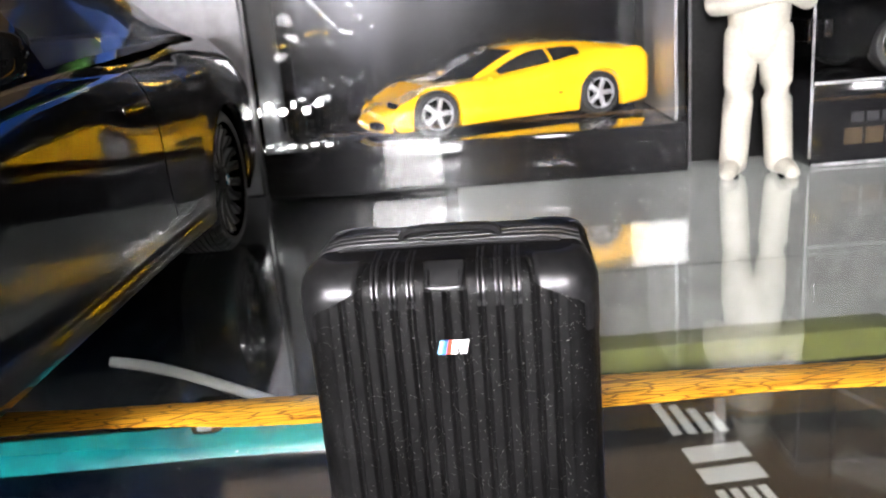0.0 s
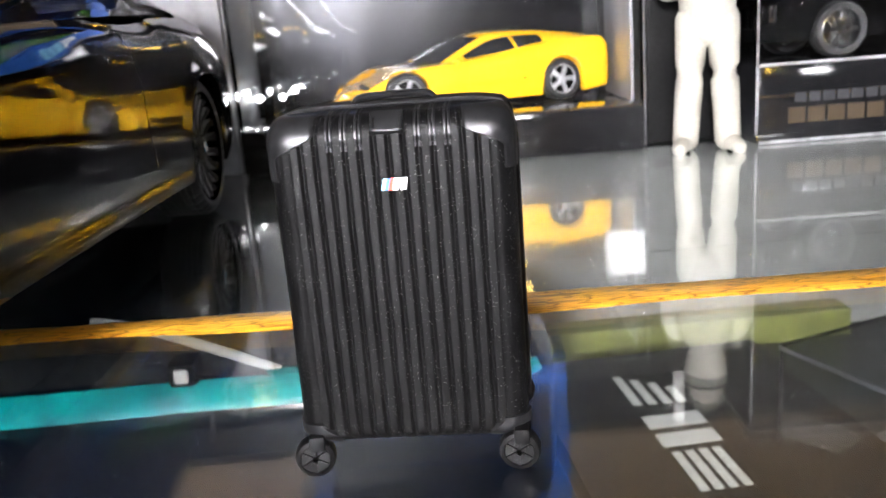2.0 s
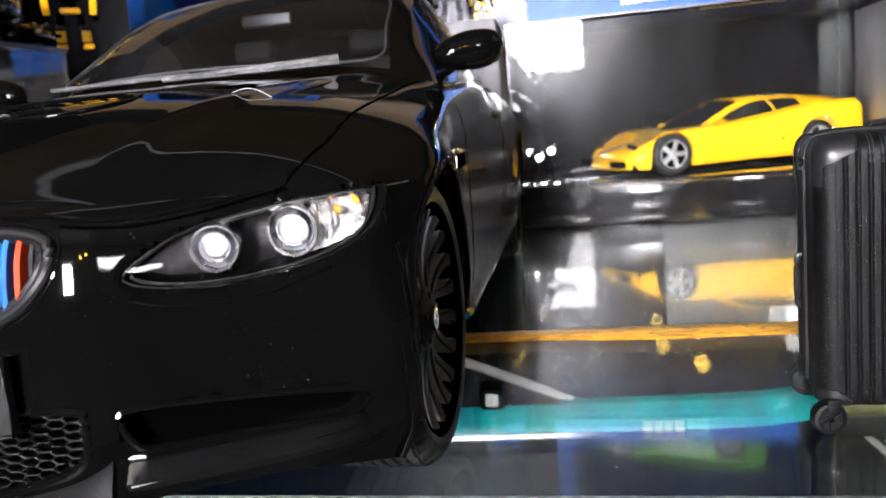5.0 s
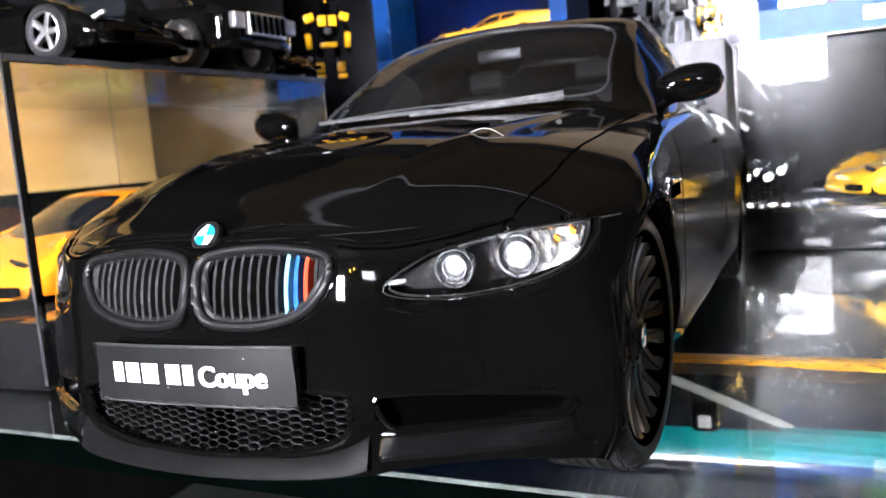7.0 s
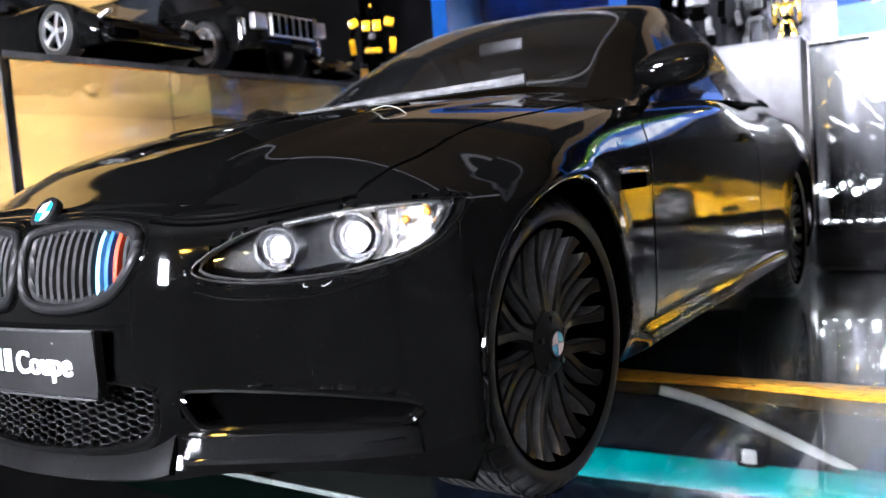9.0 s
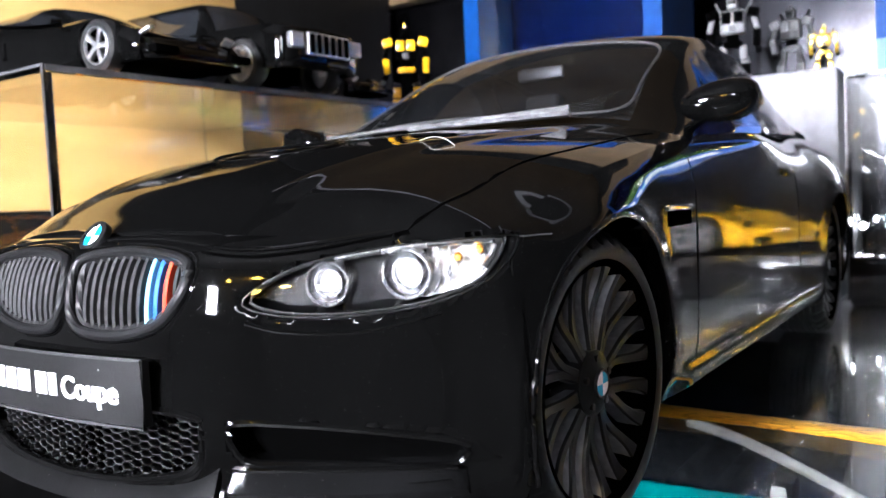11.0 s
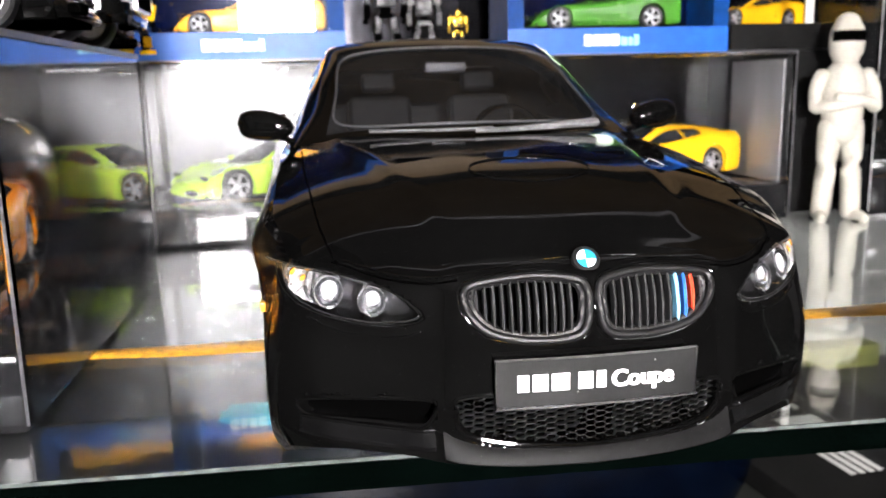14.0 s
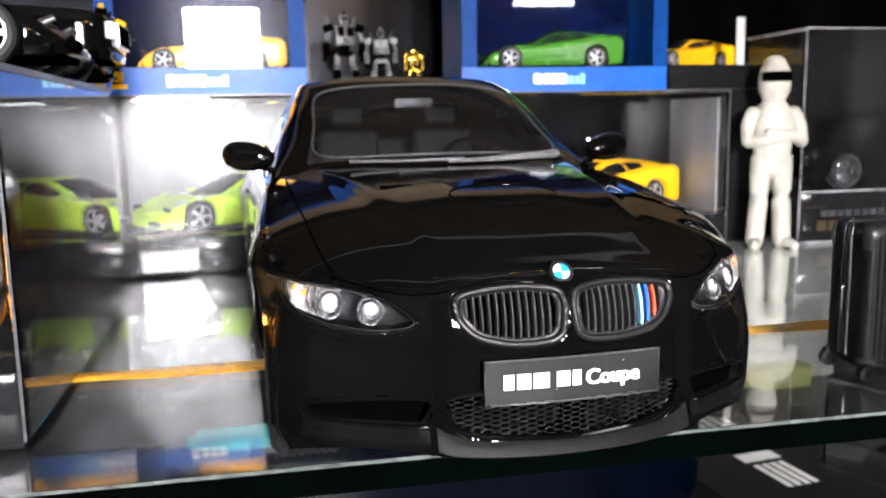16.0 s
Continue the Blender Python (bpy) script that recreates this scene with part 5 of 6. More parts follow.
# ---- small wedge-shaped model cars ----
def wedge_meshes():
    out = {}
    ring = [(0, 0), (9, 0.6), (15.5, 2.6), (20.2, 8), (22.2, 17), (22.8, 28), (22.0, 46), (22.6, 64), (23.6, 80), (23.2, 96), (21.5, 103.5), (12, 106), (0, 106.4)]
    top = along((0, 7.4), (5, 9.4), (12, 12.8), (20, 15.6), (28, 16.4), (40, 16.9), (55, 18.2), (72, 20.6), (86, 22.4), (99, 22.6), (107, 21.0))
    low = along((0, 3.2), (15, 2.8), (90, 2.8), (107, 4.5))

    def inset(x, y, z, zt):
        d = zt - z
        o = 2.4 * max(0, 1 - d / 4) ** 2 + 1.2 * max(0, (7 - z) / 4) ** 2
        o += 0.5 * step(9.5, 8.5, z) * step(30, 40, y) * step(74, 66, y)
        if y < 6:
            o += 1.5 * step(4, 8, z)
        return o
    sh = Shell(ring, 170, lambda s, y: top(y), low, [(21, 7.8, 8.4), (83, 7.9, 8.7)], inset, rows=14)
    crown = along((0, 7.6), (8, 10.6), (20, 14.2), (32, 17.0), (50, 18.6), (90, 23.6), (107, 21.6))
    bm = sh.flank(bmesh.new())
    sh.deck(bm, crown, -1, 108, 2.4, None, 10)
    cab = Cabin([(24, 14.6), (33, 18.4), (42, 22.2), (50, 25.2), (57, 26.8), (66, 27.2), (78, 26.6), (92, 25.0), (105, 22.6)],
                along((24, 17.6), (40, 15.0), (52, 13.4), (66, 13.6), (80, 15.8), (92, 18.0), (105, 19.5)),
                along((24, 19.2), (60, 20.8), (104, 21.4)), along((24, 15.6), (40, 17.4), (60, 19.2), (80, 22.0), (104, 22.4)),
                along((24, 8), (50, 4), (70, 0), (98, -2)), drop=0.7)
    out["glass"] = [(n, finish(n, g, M_SMOKE)) for n, g in cab.build(bm, (0.03, 0.36), (0.74, 0.9), (0.2, 0.66), 0.86, (0.5, 0.515))]
    out["body"] = bm
    out["side_intake"] = finish("side_intake", newbox(-0.8, 0.75, 66, 71.5, 9.2, 15.2, bevel=0.5), M_DARK)
    out["front_intake"] = finish("front_intake", newbox(-4.2, 4.2, 0.4, 3.6, 4.0, 6.4, bevel=0.5), M_DARK)
    out["underbody"] = finish("underbody", newbox(-19, 19, 6, 100, 2.4, 6), M_DARK)
    out["tyre"] = finish("tyre", lathe(bmesh.new(), [(4.9, -3.1), (6.8, -3.2), (7.6, -2.4), (7.75, 0), (7.6, 2.4), (6.8, 3.2), (5.4, 3.0)], 36), M_RUBBER)
    r = lathe(bmesh.new(), [(5.4, 3.0), (5.1, 3.1), (4.9, 2.4)], 30)
    lathe(r, [(4.9, 2.4), (4.7, 0.4), (1.6, 0.4)], 30, mi=1)
    for k in range(5):
        m = rot_about("X", 72 * k)
        box(r, 1.7, 2.7, 0.6, 5.0, -0.75, 0.75, bevel=0.2, m=m)
    lathe(r, [(0, 3.0), (1.0, 2.9), (1.5, 2.4), (1.6, 0.8)], 14)
    out["rim"] = finish("rim", r, [M_SILVER, M_DARK])
    lamp = bmesh.new()
    box(lamp, -1.5, 1.5, -1.6, 3.6, -0.5, 0.5, bevel=0.4)
    out["lamp"] = finish("headlight", lamp, M_SMOKE)
    mir = bmesh.new()
    box(mir, -1.8, 1.8, -0.8, 0.8, -0.8, 0.8, bevel=0.5)
    out["mirror"] = mir
    return out


WEDGE = {}


def wedge_car(colour, label, at, rz, scale=1.0, group="", name="small_model_car", bright=False):
    if not WEDGE:
        WEDGE.update(wedge_meshes())
    t = thing(name, label, "model car", at, rz, group)
    t.scale = (scale,) * 3
    key = "body_" + colour.name
    if key not in WEDGE:
        WEDGE[key] = finish("body", WEDGE["body"].copy(), colour, 45)
        WEDGE["mirror_" + colour.name] = finish("mirror", WEDGE["mirror"].copy(), colour)
        if bright:
            for n in ("rim", "lamp"):
                me = WEDGE[n].copy()
                me.materials[0] = M_BRIGHT
                WEDGE["bright_" + n] = me
    body = part("body", WEDGE[key], None, t)
    for n, g in WEDGE["glass"]:
        part(n, g, None, t)
    part("underbody", WEDGE["underbody"], None, t)
    for s in (-1, 1):
        part("side_intake", WEDGE["side_intake"], None, t, at=mm(s * 22.0, 0, 0))
        part("front_intake", WEDGE["front_intake"], None, t, at=mm(s * 14.0, 0, 0))
        part("headlight", WEDGE["bright_lamp" if bright else "lamp"], None, t, at=mm(s * 15.2, 7.4, 11.6, -24, s * 20, s * -24))
        part("door_mirror", WEDGE["mirror_" + colour.name], None, t, at=mm(s * 22.3, 40, 17.3))
        for y, z in ((21, 7.75), (83, 7.75)):
            w = part("wheel", WEDGE["tyre"], None, t, "black tyre with silver rim", mm(s * 19.6, y, z, 0, 0, 0 if s > 0 else 180))
            part("rim", WEDGE["bright_rim" if bright else "rim"], None, w, "silver five-spoke rim")
    return t


def display_case(at, rz, w, d, h, base_h, label, front=M_FRONT, edge=M_FROST, side=M_ACRYL):
    """Clear acrylic cover of five panes on a black base; at is the middle of the front bottom edge."""
    t = thing("display_case", label, "display case", at, rz)
    part("base", newbox(-w / 2, w / 2, 0, d, 0.2, base_h, bevel=0.8), M_BASE, t, "glossy black plinth")
    k = 1.6
    for n, b in (("front_pane", (-w / 2, w / 2, -0.5, -0.5 + k, base_h * 0.12, h)), ("back_pane", (-w / 2, w / 2, d + 0.5 - k, d + 0.5, base_h * 0.12, h)),
                 ("side_pane", (-w / 2 - 0.6, -w / 2 - 0.6 + k, 1.3, d - 1.3, base_h * 0.12, h)), ("side_pane", (w / 2 + 0.6 - k, w / 2 + 0.6, 1.3, d - 1.3, base_h * 0.12, h)),
                 ("top_pane", (-w / 2 - 0.6, w / 2 + 0.6, -0.5, d + 0.5, h + 0.05, h + k))):
        p = part(n, newbox(*b, bevel=0.2, seg=1), {"front_pane": front, "side_pane": side}.get(n, M_ACRYL), t, "clear acrylic pane")
        p.visible_shadow = False
    for x in (-1, 1):
        part("edge_strip", newbox(x * (w / 2 + 0.35) - 0.28, x * (w / 2 + 0.35) + 0.28, -0.75, -0.52, base_h * 0.12, h + k), edge, t, "frosted pane edge")
        part("edge_strip", newbox(x * (w / 2 + 0.62) - 0.05, x * (w / 2 + 0.62) + 0.05, 0, d, h + 0.1, h + k - 0.1), edge, t)
    part("edge_strip", newbox(-w / 2, w / 2, -0.75, -0.52, h + 0.9, h + k), edge, t)
    return t


CASE_H, PLINTH = 74.0, 16.0
display_case((116, 246, 0), -3.4, 136, 58, CASE_H, PLINTH, "clear acrylic case on black plinth holding yellow car")
wedge_car(M_YELLOW, "yellow wedge-shaped supercar model on a black plinth", (79.0, 266.8, PLINTH + 0.3), 290, 0.98)
display_case((-52, 252, 0), 3.5, 86, 58, CASE_H, PLINTH, "clear acrylic case on black plinth holding lime car", front=M_HAZY)
wedge_car(M_GREEN, "lime green wedge-shaped supercar model on a black plinth", (-89, 272, PLINTH + 0.3), 300, 0.93)
display_case((-142, 62, 0), -2.0, 102, 128, CASE_H, PLINTH, "clear acrylic case on black plinth holding orange car")
wedge_car(M_ORANGE, "orange wedge-shaped supercar model on a black plinth", (-126, 66, PLINTH + 0.3), 8, 1.0)

# added pale card: stands in for the bright glare on the back panel
solid("back_card", newbox(-96, -12, 311, 312, 0.3, 73, bevel=0.2), M_CARD, "pale grey card added behind lime car to brighten case and floor", "card")
solid("side_card", newbox(-0.5, 0.5, 4, 54, 16.3, 72, bevel=0.2), M_CARD, "pale streaked card standing at the side of a display case", "card", at=mm(181.2, 243, 0, 0, 0, -3.4))
# grey column between the cases
solid("grey_column", newbox(-9, 44, 262, 318, 0.2, 80, bevel=1.2), M_GREY, "plain grey upright box between display cases", "box")


def window_box(at, rz, w, h, d, label):
    """Open-window card box with a coloured border, dark inside and a printed band."""
    t = thing("window_box", label, "toy box", at, rz)
    b = 7.0
    part("bottom_panel", newbox(-w / 2, w / 2, 0, d, 0, 0.8), M_BLUECARD, t)
    part("top_panel", newbox(-w / 2, w / 2, 0, d, h - 0.8, h), M_BLUECARD, t)
    part("side_panel", newbox(-w / 2, -w / 2 + 0.8, 0, d, 0.8, h - 0.8), M_BLUECARD, t)
    part("side_panel", newbox(w / 2 - 0.8, w / 2, 0, d, 0.8, h - 0.8), M_BLUECARD, t)
    part("back_panel", newbox(-w / 2 + 0.8, w / 2 - 0.8, d - 0.8, d, 0.8, h - 0.8), M_NAVY, t, "dark blue printed backing card")
    band = part("front_band", newbox(-w / 2, w / 2, -0.6, 0, 0, 11), M_BAND, t, "bright blue front band with pale lettering bars")
    for x0, x1, z1, mtl in ((-16, -12.4, 8.0, M_WHITE), (-11.8, -8.4, 8.0, M_WHITE), (-7.8, -4.6, 8.0, M_WHITE), (-4.0, -0.2, 8.0, M_WHITE), (0.6, 3.6, 6.9, M_LBLUE), (4.2, 6.0, 6.9, M_LBLUE), (6.6, 8.8, 8.0, M_LBLUE)):
        part("lettering_bar", newbox(x0, x1, -0.75, -0.55, 3.4, z1), mtl, band)
    part("front_edge", newbox(-w / 2, -w / 2 + b, -0.6, 0, 11, h), M_BLUECARD, t)
    part("front_edge", newbox(w / 2 - b, w / 2, -0.6, 0, 11, h), M_BLUECARD, t)
    part("front_edge", newbox(-w / 2 + b, w / 2 - b, -0.6, 0, h - 6, h), M_BLUECARD, t)
    p = part("window", newbox(-w / 2 + b, w / 2 - b, -0.4, -0.1, 11, h - 6), M_WINDOW, t, "clear plastic window")
    p.visible_shadow = False
    part("inner_tray", newbox(-w / 2 + 1, w / 2 - 1, 1, d - 1, 8.6, 10.4), M_NAVY, t)
    return t


TOP = CASE_H + 1.8
window_box((106, 255, TOP), -3.4, 100, 62, 44, "blue window box holding green model car")
wedge_car(M_GREEN2, "green wedge-shaped supercar model inside window box", (68, 279, TOP + 10.6), 266.5, 0.68)
window_box((-56, 257, TOP), 0.8, 84, 62, 44, "blue window box holding amber model car")
wedge_car(M_GOLDCAR, "amber wedge-shaped supercar model inside window box", (-86, 284, TOP + 10.6), 268, 0.62)

# far yellow car on its stand
t = thing("car_stand", "black card box with a wide lid used as a stand", "box", (187.5, 293.5, 0))
part("box_body", newbox(1.5, 27.5, -38, 38, 0.2, 76.2, bevel=0.6), M_BLACKCARD, t)
part("box_lid", newbox(-28, 28.5, -38.5, 38.5, 76.4, 88, bevel=0.8), M_BLACKCARD, t)
wedge_car(M_YELLOW, "yellow supercar model on a black box", (163, 295, 88.3), 288, 0.6)
solid("upright_strip", newbox(-2.1, 2.1, -0.6, 0.6, 0, 23, bevel=0.2), M_PALE, "narrow pale strip standing on a black box", "strip", at=mm(201, 260, 88.3))


# ---- black off-road car in its case, with gold print ----
def boxy_car(at, rz, label, scale=1.0, name="small_model_car", bright=M_CHROME):
    t = thing(name, label, "model car", at, rz)
    t.scale = (scale,) * 3
    ring = [(0, 0), (12, 0.6), (18.5, 2.6), (21.5, 8), (22.2, 20), (22.4, 60), (22.2, 100), (20.5, 110), (12, 113), (0, 113.5)]
    top = along((0, 20), (10, 21.5), (30, 22.6), (60, 23.2), (114, 23.2))
    low = along((0, 6), (114, 6.5))

    def inset(x, y, z, zt):
        return 1.6 * max(0, 1 - (zt - z) / 4) ** 2 + 0.8 * max(0, (10 - z) / 4) ** 2
    sh = Shell(ring, 150, lambda s, y: top(y), low, [(22, 9, 9.6), (90, 9, 9.6)], inset, rows=12)
    bm = sh.flank(bmesh.new())
    sh.deck(bm, along((0, 20.4), (20, 23), (114, 24)), -1, 114, 2.6, None, 10)
    cab = Cabin([(34, 22), (41, 29), (46, 34.5), (52, 36.8), (80, 37.6), (106, 36.6), (112, 24)],
                along((34, 19), (46, 16.8), (60, 16.6), (106, 16.6), (112, 18)), along((34, 20.6), (112, 20.6)), along((34, 21), (112, 22.6)), along((34, 4), (60, 0), (112, -2)), drop=0.6)
    for n, g in cab.build(bm, (0.03, 0.20), (0.90, 0.97), (0.18, 0.86), 0.88, (0.5, 0.53)):
        part(n, g, M_SMOKE, t)
    part("body", bm, M_PAINT, t)
    part("grille", newbox(-11, 11, -0.9, 0.5, 10.5, 18.5, bevel=0.5), bright, t, "bright grille")
    for k in range(6):
        part("grille_bar", newbox(-10.2 + k * 3.6, -8.0 + k * 3.6, -1.3, -0.8, 11.2, 17.8), M_DARK, t)
    for s in (-1, 1):
        part("headlight", newbox(s * 15.4 - 3, s * 15.4 + 3, -0.4, 2.4, 12.5, 18, bevel=0.6), bright, t, "bright headlight")
        for y in (22, 90):
            w = part("wheel", lathe(bmesh.new(), [(6.2, -3), (8.2, -3.2), (8.9, -2.2), (9, 0), (8.9, 2.2), (8.2, 3.2), (6.4, 3.0)], 32), M_RUBBER, t, "black tyre with chrome rim", mm(s * 19.4, y, 9, 0, 0, 0 if s > 0 else 180))
            r = lathe(bmesh.new(), [(6.4, 3.0), (6.0, 3.15), (5.7, 2.2), (5.4, 0.6), (1.5, 0.6)], 28)
            for k in range(6):
                box(r, 1.4, 2.8, 0.6, 5.8, -0.7, 0.7, bevel=0.15, m=rot_about("X", 60 * k))
            lathe(r, [(0, 3.1), (1.4, 2.8), (1.7, 1.0)], 14)
            part("rim", r, bright, w)
    return t


t = display_case((274.5, 231, 0), -2.0, 112, 48, 102, 26, "tall clear acrylic case on black plinth holding off-road car", edge=M_PALEDGE, side=M_THIN)
for z0, z1 in ((0.3, 1.3), (25.2, 26.1)):
    part("plinth_edge", newbox(-55.6, 55.6, -0.78, -0.56, z0, z1), M_PALEDGE, t, "pale plinth edge")
for z0, z1, x0, n, w in ((13.2, 16.2, -44, 8, 3.6), (6.5, 11.5, -46, 8, 5.4)):
    for k in range(n):
        part("lettering_bar", newbox(x0 + k * (w + 1), x0 + k * (w + 1) + w, -0.72, -0.56, z0, z1), M_GOLDPRINT if z0 < 10 else M_GREYPRINT, t)
boxy_car((224, 256, 26.3), 270, "black off-road car model with chrome wheels", 0.98)

# dark cars and toys on top of the left case
wedge_car(M_PAINT, "black roadster model with chrome wheels on case lid", (-78, 96, TOP), 90, 0.84, bright=True)
boxy_car((-76, 140, TOP), 88, "black saloon model with chrome wheels on case lid", 0.8, bright=M_BRIGHT)
wedge_car(M_PAINT, "small black model car on case lid", (-82, 172, TOP), 92, 0.5, bright=True)
solid("side_board", newbox(-200, -190, 215.6, 330.8, 77, 320, bevel=0.6), M_BLACKCARD, "black board beside the wood panel", "panel", "structure")


def toy_robot(at, rz, s, label, body, trim, name="toy_robot"):
    """Jointed plastic robot: slim limbs with separate armour plates, fins and a visor."""
    t = thing(name, label, "toy", at, rz)
    t.scale = (s,) * 3
    for k in (-1, 1):
        part("foot", newbox(k * 5.4 - 2.2, k * 5.4 + 2.2, -5.6, 2.6, 0, 2.2, bevel=0.6), trim, t)
        part("shin", newbox(k * 5.2 - 1.5, k * 5.2 + 1.5, -1.9, 1.7, 2.2, 9.2, bevel=0.5), body, t)
        part("shin_plate", newbox(k * 5.2 - 2.0, k * 5.2 + 2.0, -2.7, -1.9, 3.2, 8.2, bevel=0.3), trim, t)
        part("knee", lathe(bmesh.new(), [(0, -1.8), (1.3, -1.6), (1.3, 1.6), (0, 1.8)], 12), M_SATIN, t, at=mm(k * 4.9, -0.2, 9.8))
        part("thigh", newbox(k * 4.2 - 1.4, k * 4.2 + 1.4, -1.5, 1.5, 10.4, 16.6, bevel=0.5), body, t)
        part("upper_arm", newbox(-1.1, 1.1, -1.2, 1.2, -6.5, 0, bevel=0.4), body, t, at=mm(k * 8.6, 0, 29.5, 0, k * -14))
        part("forearm", newbox(-1.5, 1.5, -1.7, 1.5, -7.4, 0, bevel=0.5), trim, t, at=mm(k * 10.1, -0.6, 22.8, 22, k * 4))
        part("fist", newbox(k * 10.4 - 1.2, k * 10.4 + 1.2, 1.0, 3.4, 12.8, 15.4, bevel=0.5), M_DARK, t)
        part("shoulder", newbox(-2.4, 2.4, -2.5, 2.5, -1.6, 2.4, bevel=0.8), trim, t, at=mm(k * 8.6, 0, 30, 0, k * 18))
        part("back_fin", newbox(-0.4, 0.4, 0, 2.2, 0, 9, bevel=0.2), body, t, at=mm(k * 4.2, 2.6, 29, -12, k * 24))
    part("hip", newbox(-4.2, 4.2, -2.1, 2.1, 15.6, 18.2, bevel=0.6), trim, t)
    part("waist", newbox(-2.6, 2.6, -1.8, 1.8, 18.2, 21.5, bevel=0.5), M_DARK, t)
    part("torso", newbox(-5.2, 5.2, -2.8, 2.8, 21.5, 32, bevel=1.0), body, t)
    for k in (-1, 1):
        part("chest_plate", newbox(k * 2.6 - 2.0, k * 2.6 + 2.0, -3.7, -2.7, 26, 31, bevel=0.4), trim, t)
    part("belly_plate", newbox(-1.6, 1.6, -3.5, -2.7, 22, 25.2, bevel=0.3), M_SATIN, t)
    part("head", newbox(-2.3, 2.3, -2.2, 2.2, 32.6, 37.6, bevel=0.8), body, t)
    part("visor", newbox(-1.8, 1.8, -2.6, -2.1, 34.6, 36, bevel=0.2), M_DARK, t)
    part("crest", newbox(-0.4, 0.4, -2.0, 1.6, 37.4, 39.6, bevel=0.2), trim, t)
    return t


toy_robot((6, 280, 80.2), 8, 0.85, "grey and black toy robot standing on grey box", M_ROBOT, M_DARK)
toy_robot((25, 290, 80.2), -12, 0.7, "dark toy robot with dull grey trim on grey box", M_TRIM, M_ROBOT)
toy_robot((38, 276, 80.2), 5, 0.42, "small shiny gold toy robot on grey box", M_GOLD, M_GOLD)
toy_robot((-88, 197, TOP), 35, 0.72, "black toy robot with yellow armour on case lid", M_DARK, M_YELLOW)
toy_robot((-132, 196, TOP), 10, 0.6, "black and blue toy robot on case lid", M_DARK, M_BLUE)


# ---- white standing figure ----
def figure():
    bm = bmesh.new()

    def limb(pts, rs, n=16, flat=1.0, mi=0):
        c = [Vector(p) for p in smooth_curve(pts, len(rs))]
        a, b = (c[0] - c[1]).normalized(), (c[-1] - c[-2]).normalized()
        ends = [(math.sin(radians(q)), math.cos(radians(q))) for q in (30, 60, 85)]
        c2 = [c[0] + a * rs[0] * 0.8 * u for u, v in reversed(ends)] + c + [c[-1] + b * rs[-1] * 0.8 * u for u, v in ends]
        r2 = [rs[0] * v for u, v in reversed(ends)] + list(rs) + [rs[-1] * v for u, v in ends]
        tube(bm, c2, r2, n, flat=flat, mi=mi)
    for s in (-1, 1):
        limb([(s * 6.6, 0.5, 3), (s * 6.0, 0.2, 14), (s * 5.4, 0, 24), (s * 4.6, 0, 42)], [4.1, 4.2, 4.2, 4.3, 4.3, 4.5, 4.8, 5.0, 5.1])
        limb([(s * 6.8, 3, 2.0), (s * 7.6, -2, 2.2), (s * 9.2, -8.5, 1.5)], [2.3, 2.8, 2.9, 2.8, 2.2])
        limb([(s * 9.2, 0, 64), (s * 12.2, -1, 58), (s * 12.6, -3, 50.5)], [3.6, 3.4, 3.2, 3.0, 2.9])
        limb([(s * 12.6, -3, 50.5), (s * 7, -7, 52 + s), (-s * 5, -7.4, 54 + s)], [2.9, 2.8, 2.7, 2.5, 2.2])
    limb([(0, 0, 38), (0, 0, 46), (0, 0, 56), (0, 0.3, 66), (0, 0, 70)], [6.2, 6.6, 6.9, 7.2, 7.6, 7.8, 7.6, 6.4, 3.8], flat=1.25)
    limb([(0, 0, 68), (0, 0, 73)], [3.4, 3.2, 3.2])
    limb([(0, 0, 71.2), (0, 0, 79), (0, 0.2, 86.5)], [5.6, 6.6, 7.1, 7.2, 7.3, 7.2, 6.9, 6.3, 5.2])
    rows = []
    for a in np.linspace(-72, 72, 19):
        sa, ca = math.sin(radians(a)), math.cos(radians(a))
        rows.append([(6.9 * sa, -6.9 * ca, 78.2), (7.35 * sa, -7.35 * ca, 78.6), (7.35 * sa, -7.3 * ca, 82.6), (6.9 * sa, -6.9 * ca, 83)])
    loft(bm, rows, mi=1)
    for s in (-1, 1):
        box(bm, s * 7.9 - 2.1, s * 7.9 + 2.1, -8.5, 4.4, 0.0, 0.7, mi=1)
    me = finish("standing_figure", bm, [M_SUIT, M_DARK], 50)
    o = new("standing_figure", me)
    o.matrix_basis = mm(202, 233, 0, 0, 0, -14)
    tagged(o, "white race-suited figurine with helmet and crossed arms", "figurine")


figure()

# ---- lower shelf, seen through the glass ----
t = thing("large_model_car", "teal and blue fastback model car on lower shelf", "model car", (10, 224, -111.5), 90)
ring = [(0, -90), (20, -88), (38, -80), (45, -60), (47, -20), (46, 30), (47, 80), (46, 110), (38, 128), (20, 134), (0, 135)]
sh = Shell([(x, -y) for x, y in ring][::-1], 200, lambda s, y: 62.0, lambda y: 6.0, [],
           lambda x, y, z, zt: 6 * max(0, 1 - (zt - z) / 12) ** 2 + 2.0 * max(0, (28 - z) / 14) ** 2, rows=16)
b = sh.deck(sh.flank(bmesh.new()), lambda y: 65.0, -200, 200, 2.4, None, 12)
for f in b.faces:
    c = f.calc_center_median()
    f.material_index = 0 if 54 < c.z < 63.4 and abs(c.x) > 36 else 1
part("body", b, [M_TEAL, M_DEEPBLUE], t, "teal painted body with deep blue flanks")
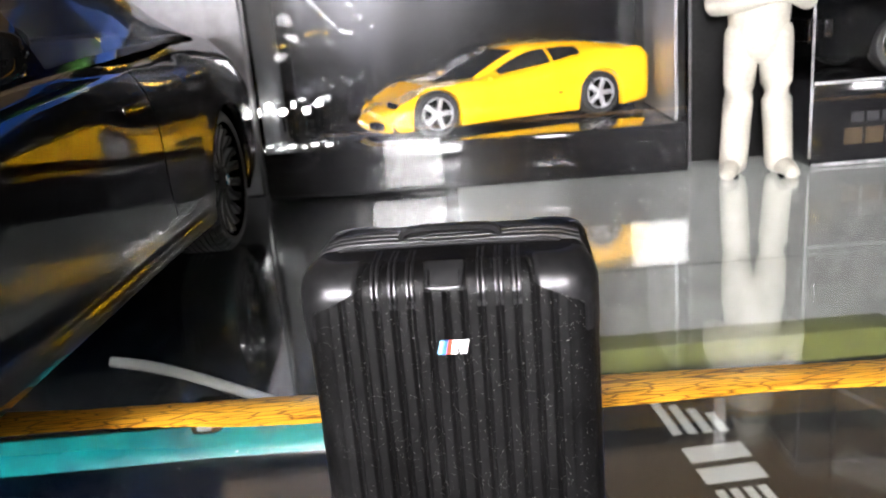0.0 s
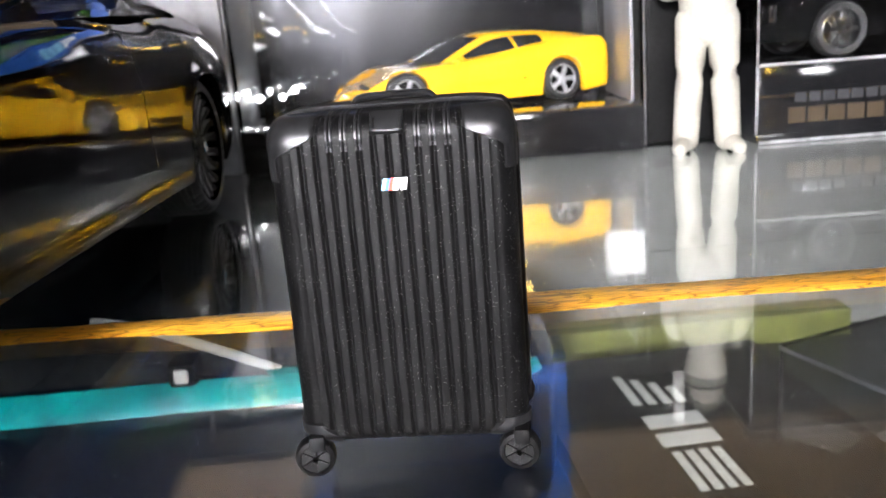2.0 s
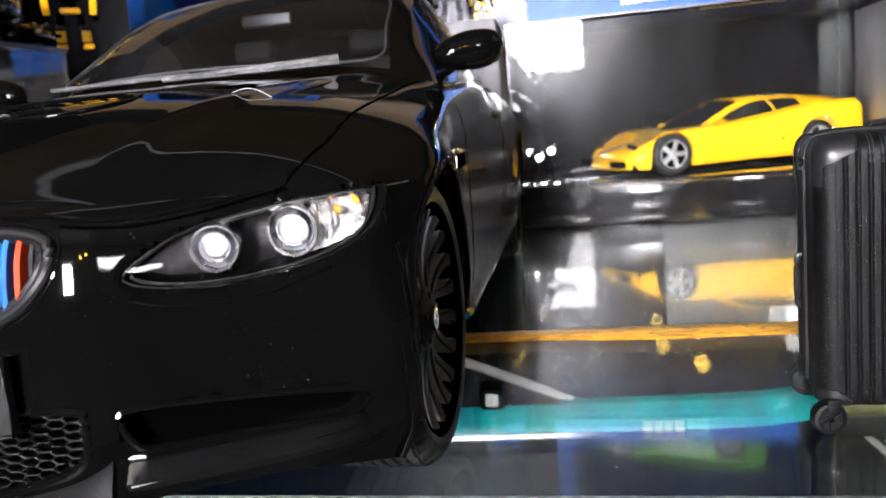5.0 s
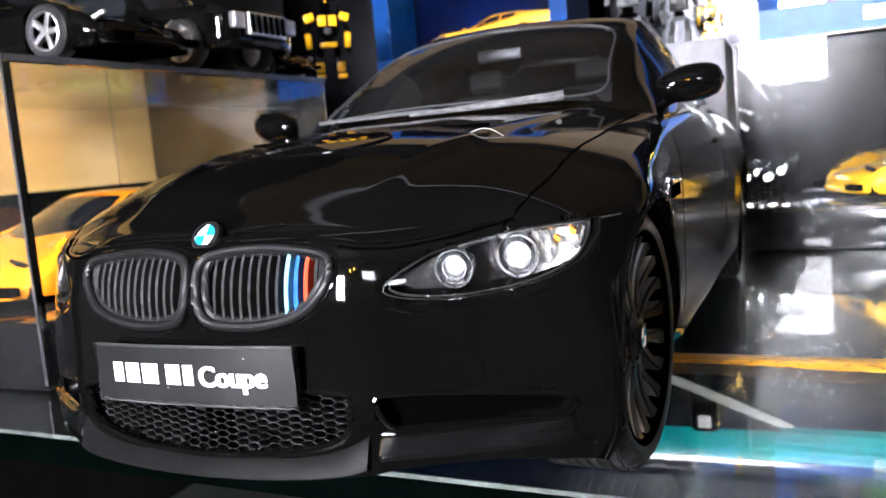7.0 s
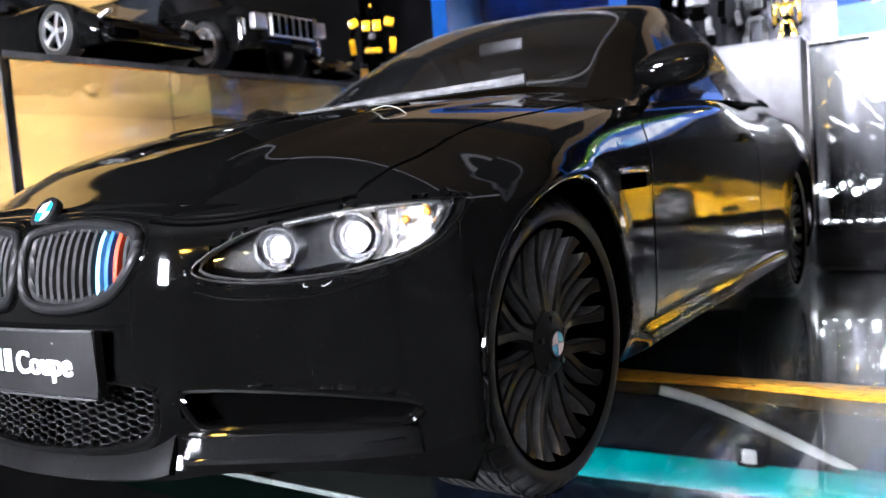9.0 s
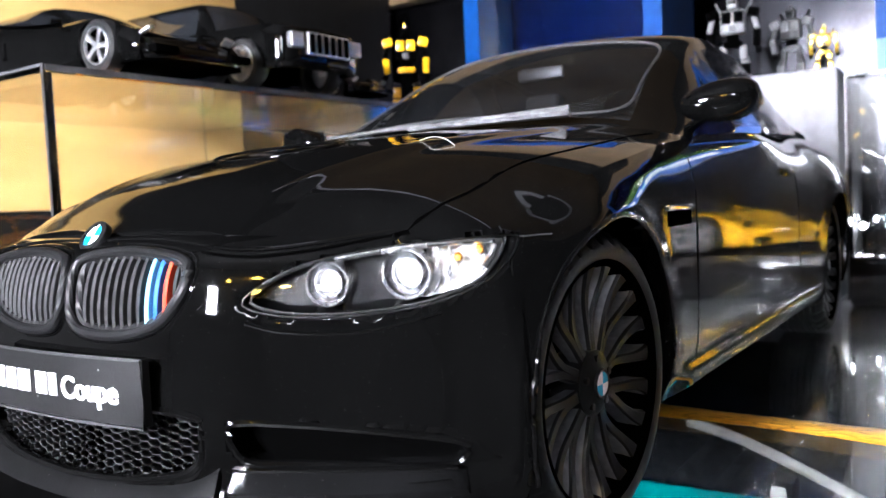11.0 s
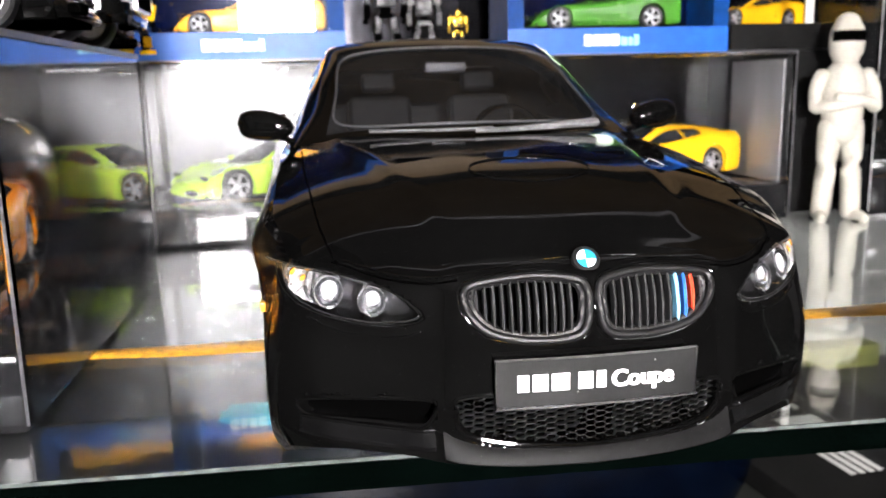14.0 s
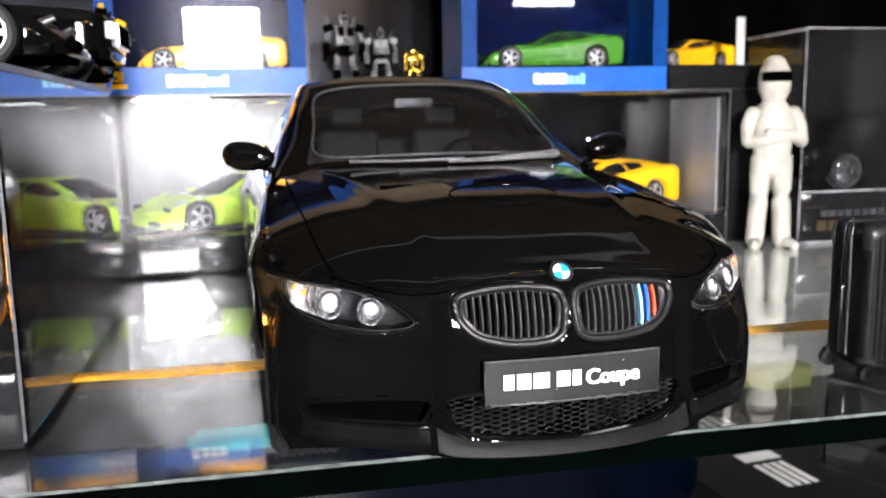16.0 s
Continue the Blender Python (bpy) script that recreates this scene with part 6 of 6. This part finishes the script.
cab = Cabin([(-62, 63.5), (-40, 71), (-15, 78), (10, 81), (35, 79), (60, 73), (84, 65)], along((-62, 36), (10, 29), (84, 33)), along((-62, 41), (84, 41)), lambda y: 62.5, along((-62, 9), (10, 0), (84, -6)))
b = bmesh.new()
for n, g in cab.build(b, (0.06, 0.32), (0.72, 0.95), (0.2, 0.84), 0.9):
    part(n, g, M_SMOKE, t)
part("roof", b, M_DEEPBLUE, t)
part("window_trim", tube(bmesh.new(), [Vector(cab.top(u, -1.0)) + Vector((-0.4, 0, 0.5)) for u in np.linspace(0.0, 0.42, 30)], 1.5, 8), M_PALE, t, "bright windscreen trim")
part("door_mirror", newbox(-50, -40, -33, -25, 64, 71, bevel=2), M_DARK, t)
part("mirror_cap", newbox(-50.6, -48, -31, -27, 65.5, 69.5, bevel=1), M_PALE, t)
for y in (-88, 52):
    for s in (-1, 1):
        part("wheel", lathe(bmesh.new(), [(3, -4), (13, -5), (17.5, -6), (18, 0), (17.5, 6), (13, 6.5), (12, 3), (3, 3)], 36), M_RUBBER, t, at=mm(s * 34, y, 18, 0, 0, 0 if s > 0 else 180))

t = thing("toy_box", "black flat card box with white stripes on lower shelf", "toy box", (190, 235, -111.5), 4)
part("box_body", newbox(-42, 60, -75, 60, 0, 11, bevel=0.6), M_BLACKCARD, t)
for k in range(4):
    part("stripe", newbox(-9.5 + k * 5.6, -6.2 + k * 5.6, 12 - k * 0.5, 38 - k * 4.5, 11.0, 11.2), M_PALE, t)
part("stripe_block", newbox(-10, 11, -7, 2.5, 11.0, 11.2), M_PALE, t)
part("stripe_block", newbox(-10, 10.5, -20, -11, 11.0, 11.2), M_PALE, t)
for k in range(4):
    part("stripe", newbox(-9.0 + k * 4.6, -6.2 + k * 4.6, -48, -24, 11.0, 11.2), M_PALE, t)
solid("olive_box", newbox(70, 300, 318, 334, -111.5, -98, bevel=0.8), M_OLIVE, "long low olive green card box on lower shelf", "toy box")
solid("pale_card", newbox(106, 330, 334.6, 336, -111.5, -68, bevel=0.3), M_DULL, "pale grey card leaning behind the olive box", "card")
solid("tall_card", newbox(112, 330, 337.6, 339.4, -111.5, -20, bevel=0.3), M_DULL, "tall grey card against the back of lower shelf", "card")
display_case((268, 158, -111.8), 20, 70, 60, 48, 8, "clear acrylic case on black plinth on lower shelf")

led_string(46, 4, 299, 24)
led_string(160, 4, 293, 24)


# dust lying on the glass
rnd = random.Random(11)
bm = bmesh.new()
for k in range(900):
    x, y = rnd.uniform(-120, 200), rnd.uniform(38, 240)
    if abs(x) < 50 and y < 262 or rnd.random() < (y - 60) / 260:
        continue
    y = shelf_y(x, y)
    r = rnd.uniform(0.05, 0.14) * (1.6 if rnd.random() < 0.06 else 1)
    n = rnd.randint(4, 6)
    ph = rnd.uniform(0, 6)
    st = rnd.uniform(0.5, 1.0)
    ring = [(x + r * math.cos(ph + i * math.tau / n) * rnd.uniform(0.6, 1.2), y + r * st * math.sin(ph + i * math.tau / n), 0.01 + rnd.uniform(0, 0.02)) for i in range(n)]
    top = bm.verts.new((x, y, 0.05 + r * 0.5))
    vs = [bm.verts.new(p) for p in ring]
    for i in range(n):
        bm.faces.new((vs[i], vs[(i + 1) % n], top))
solid("dust_specks", bm, M_PALE, "pale dust specks scattered on the glass shelf", "dust", "stuff")
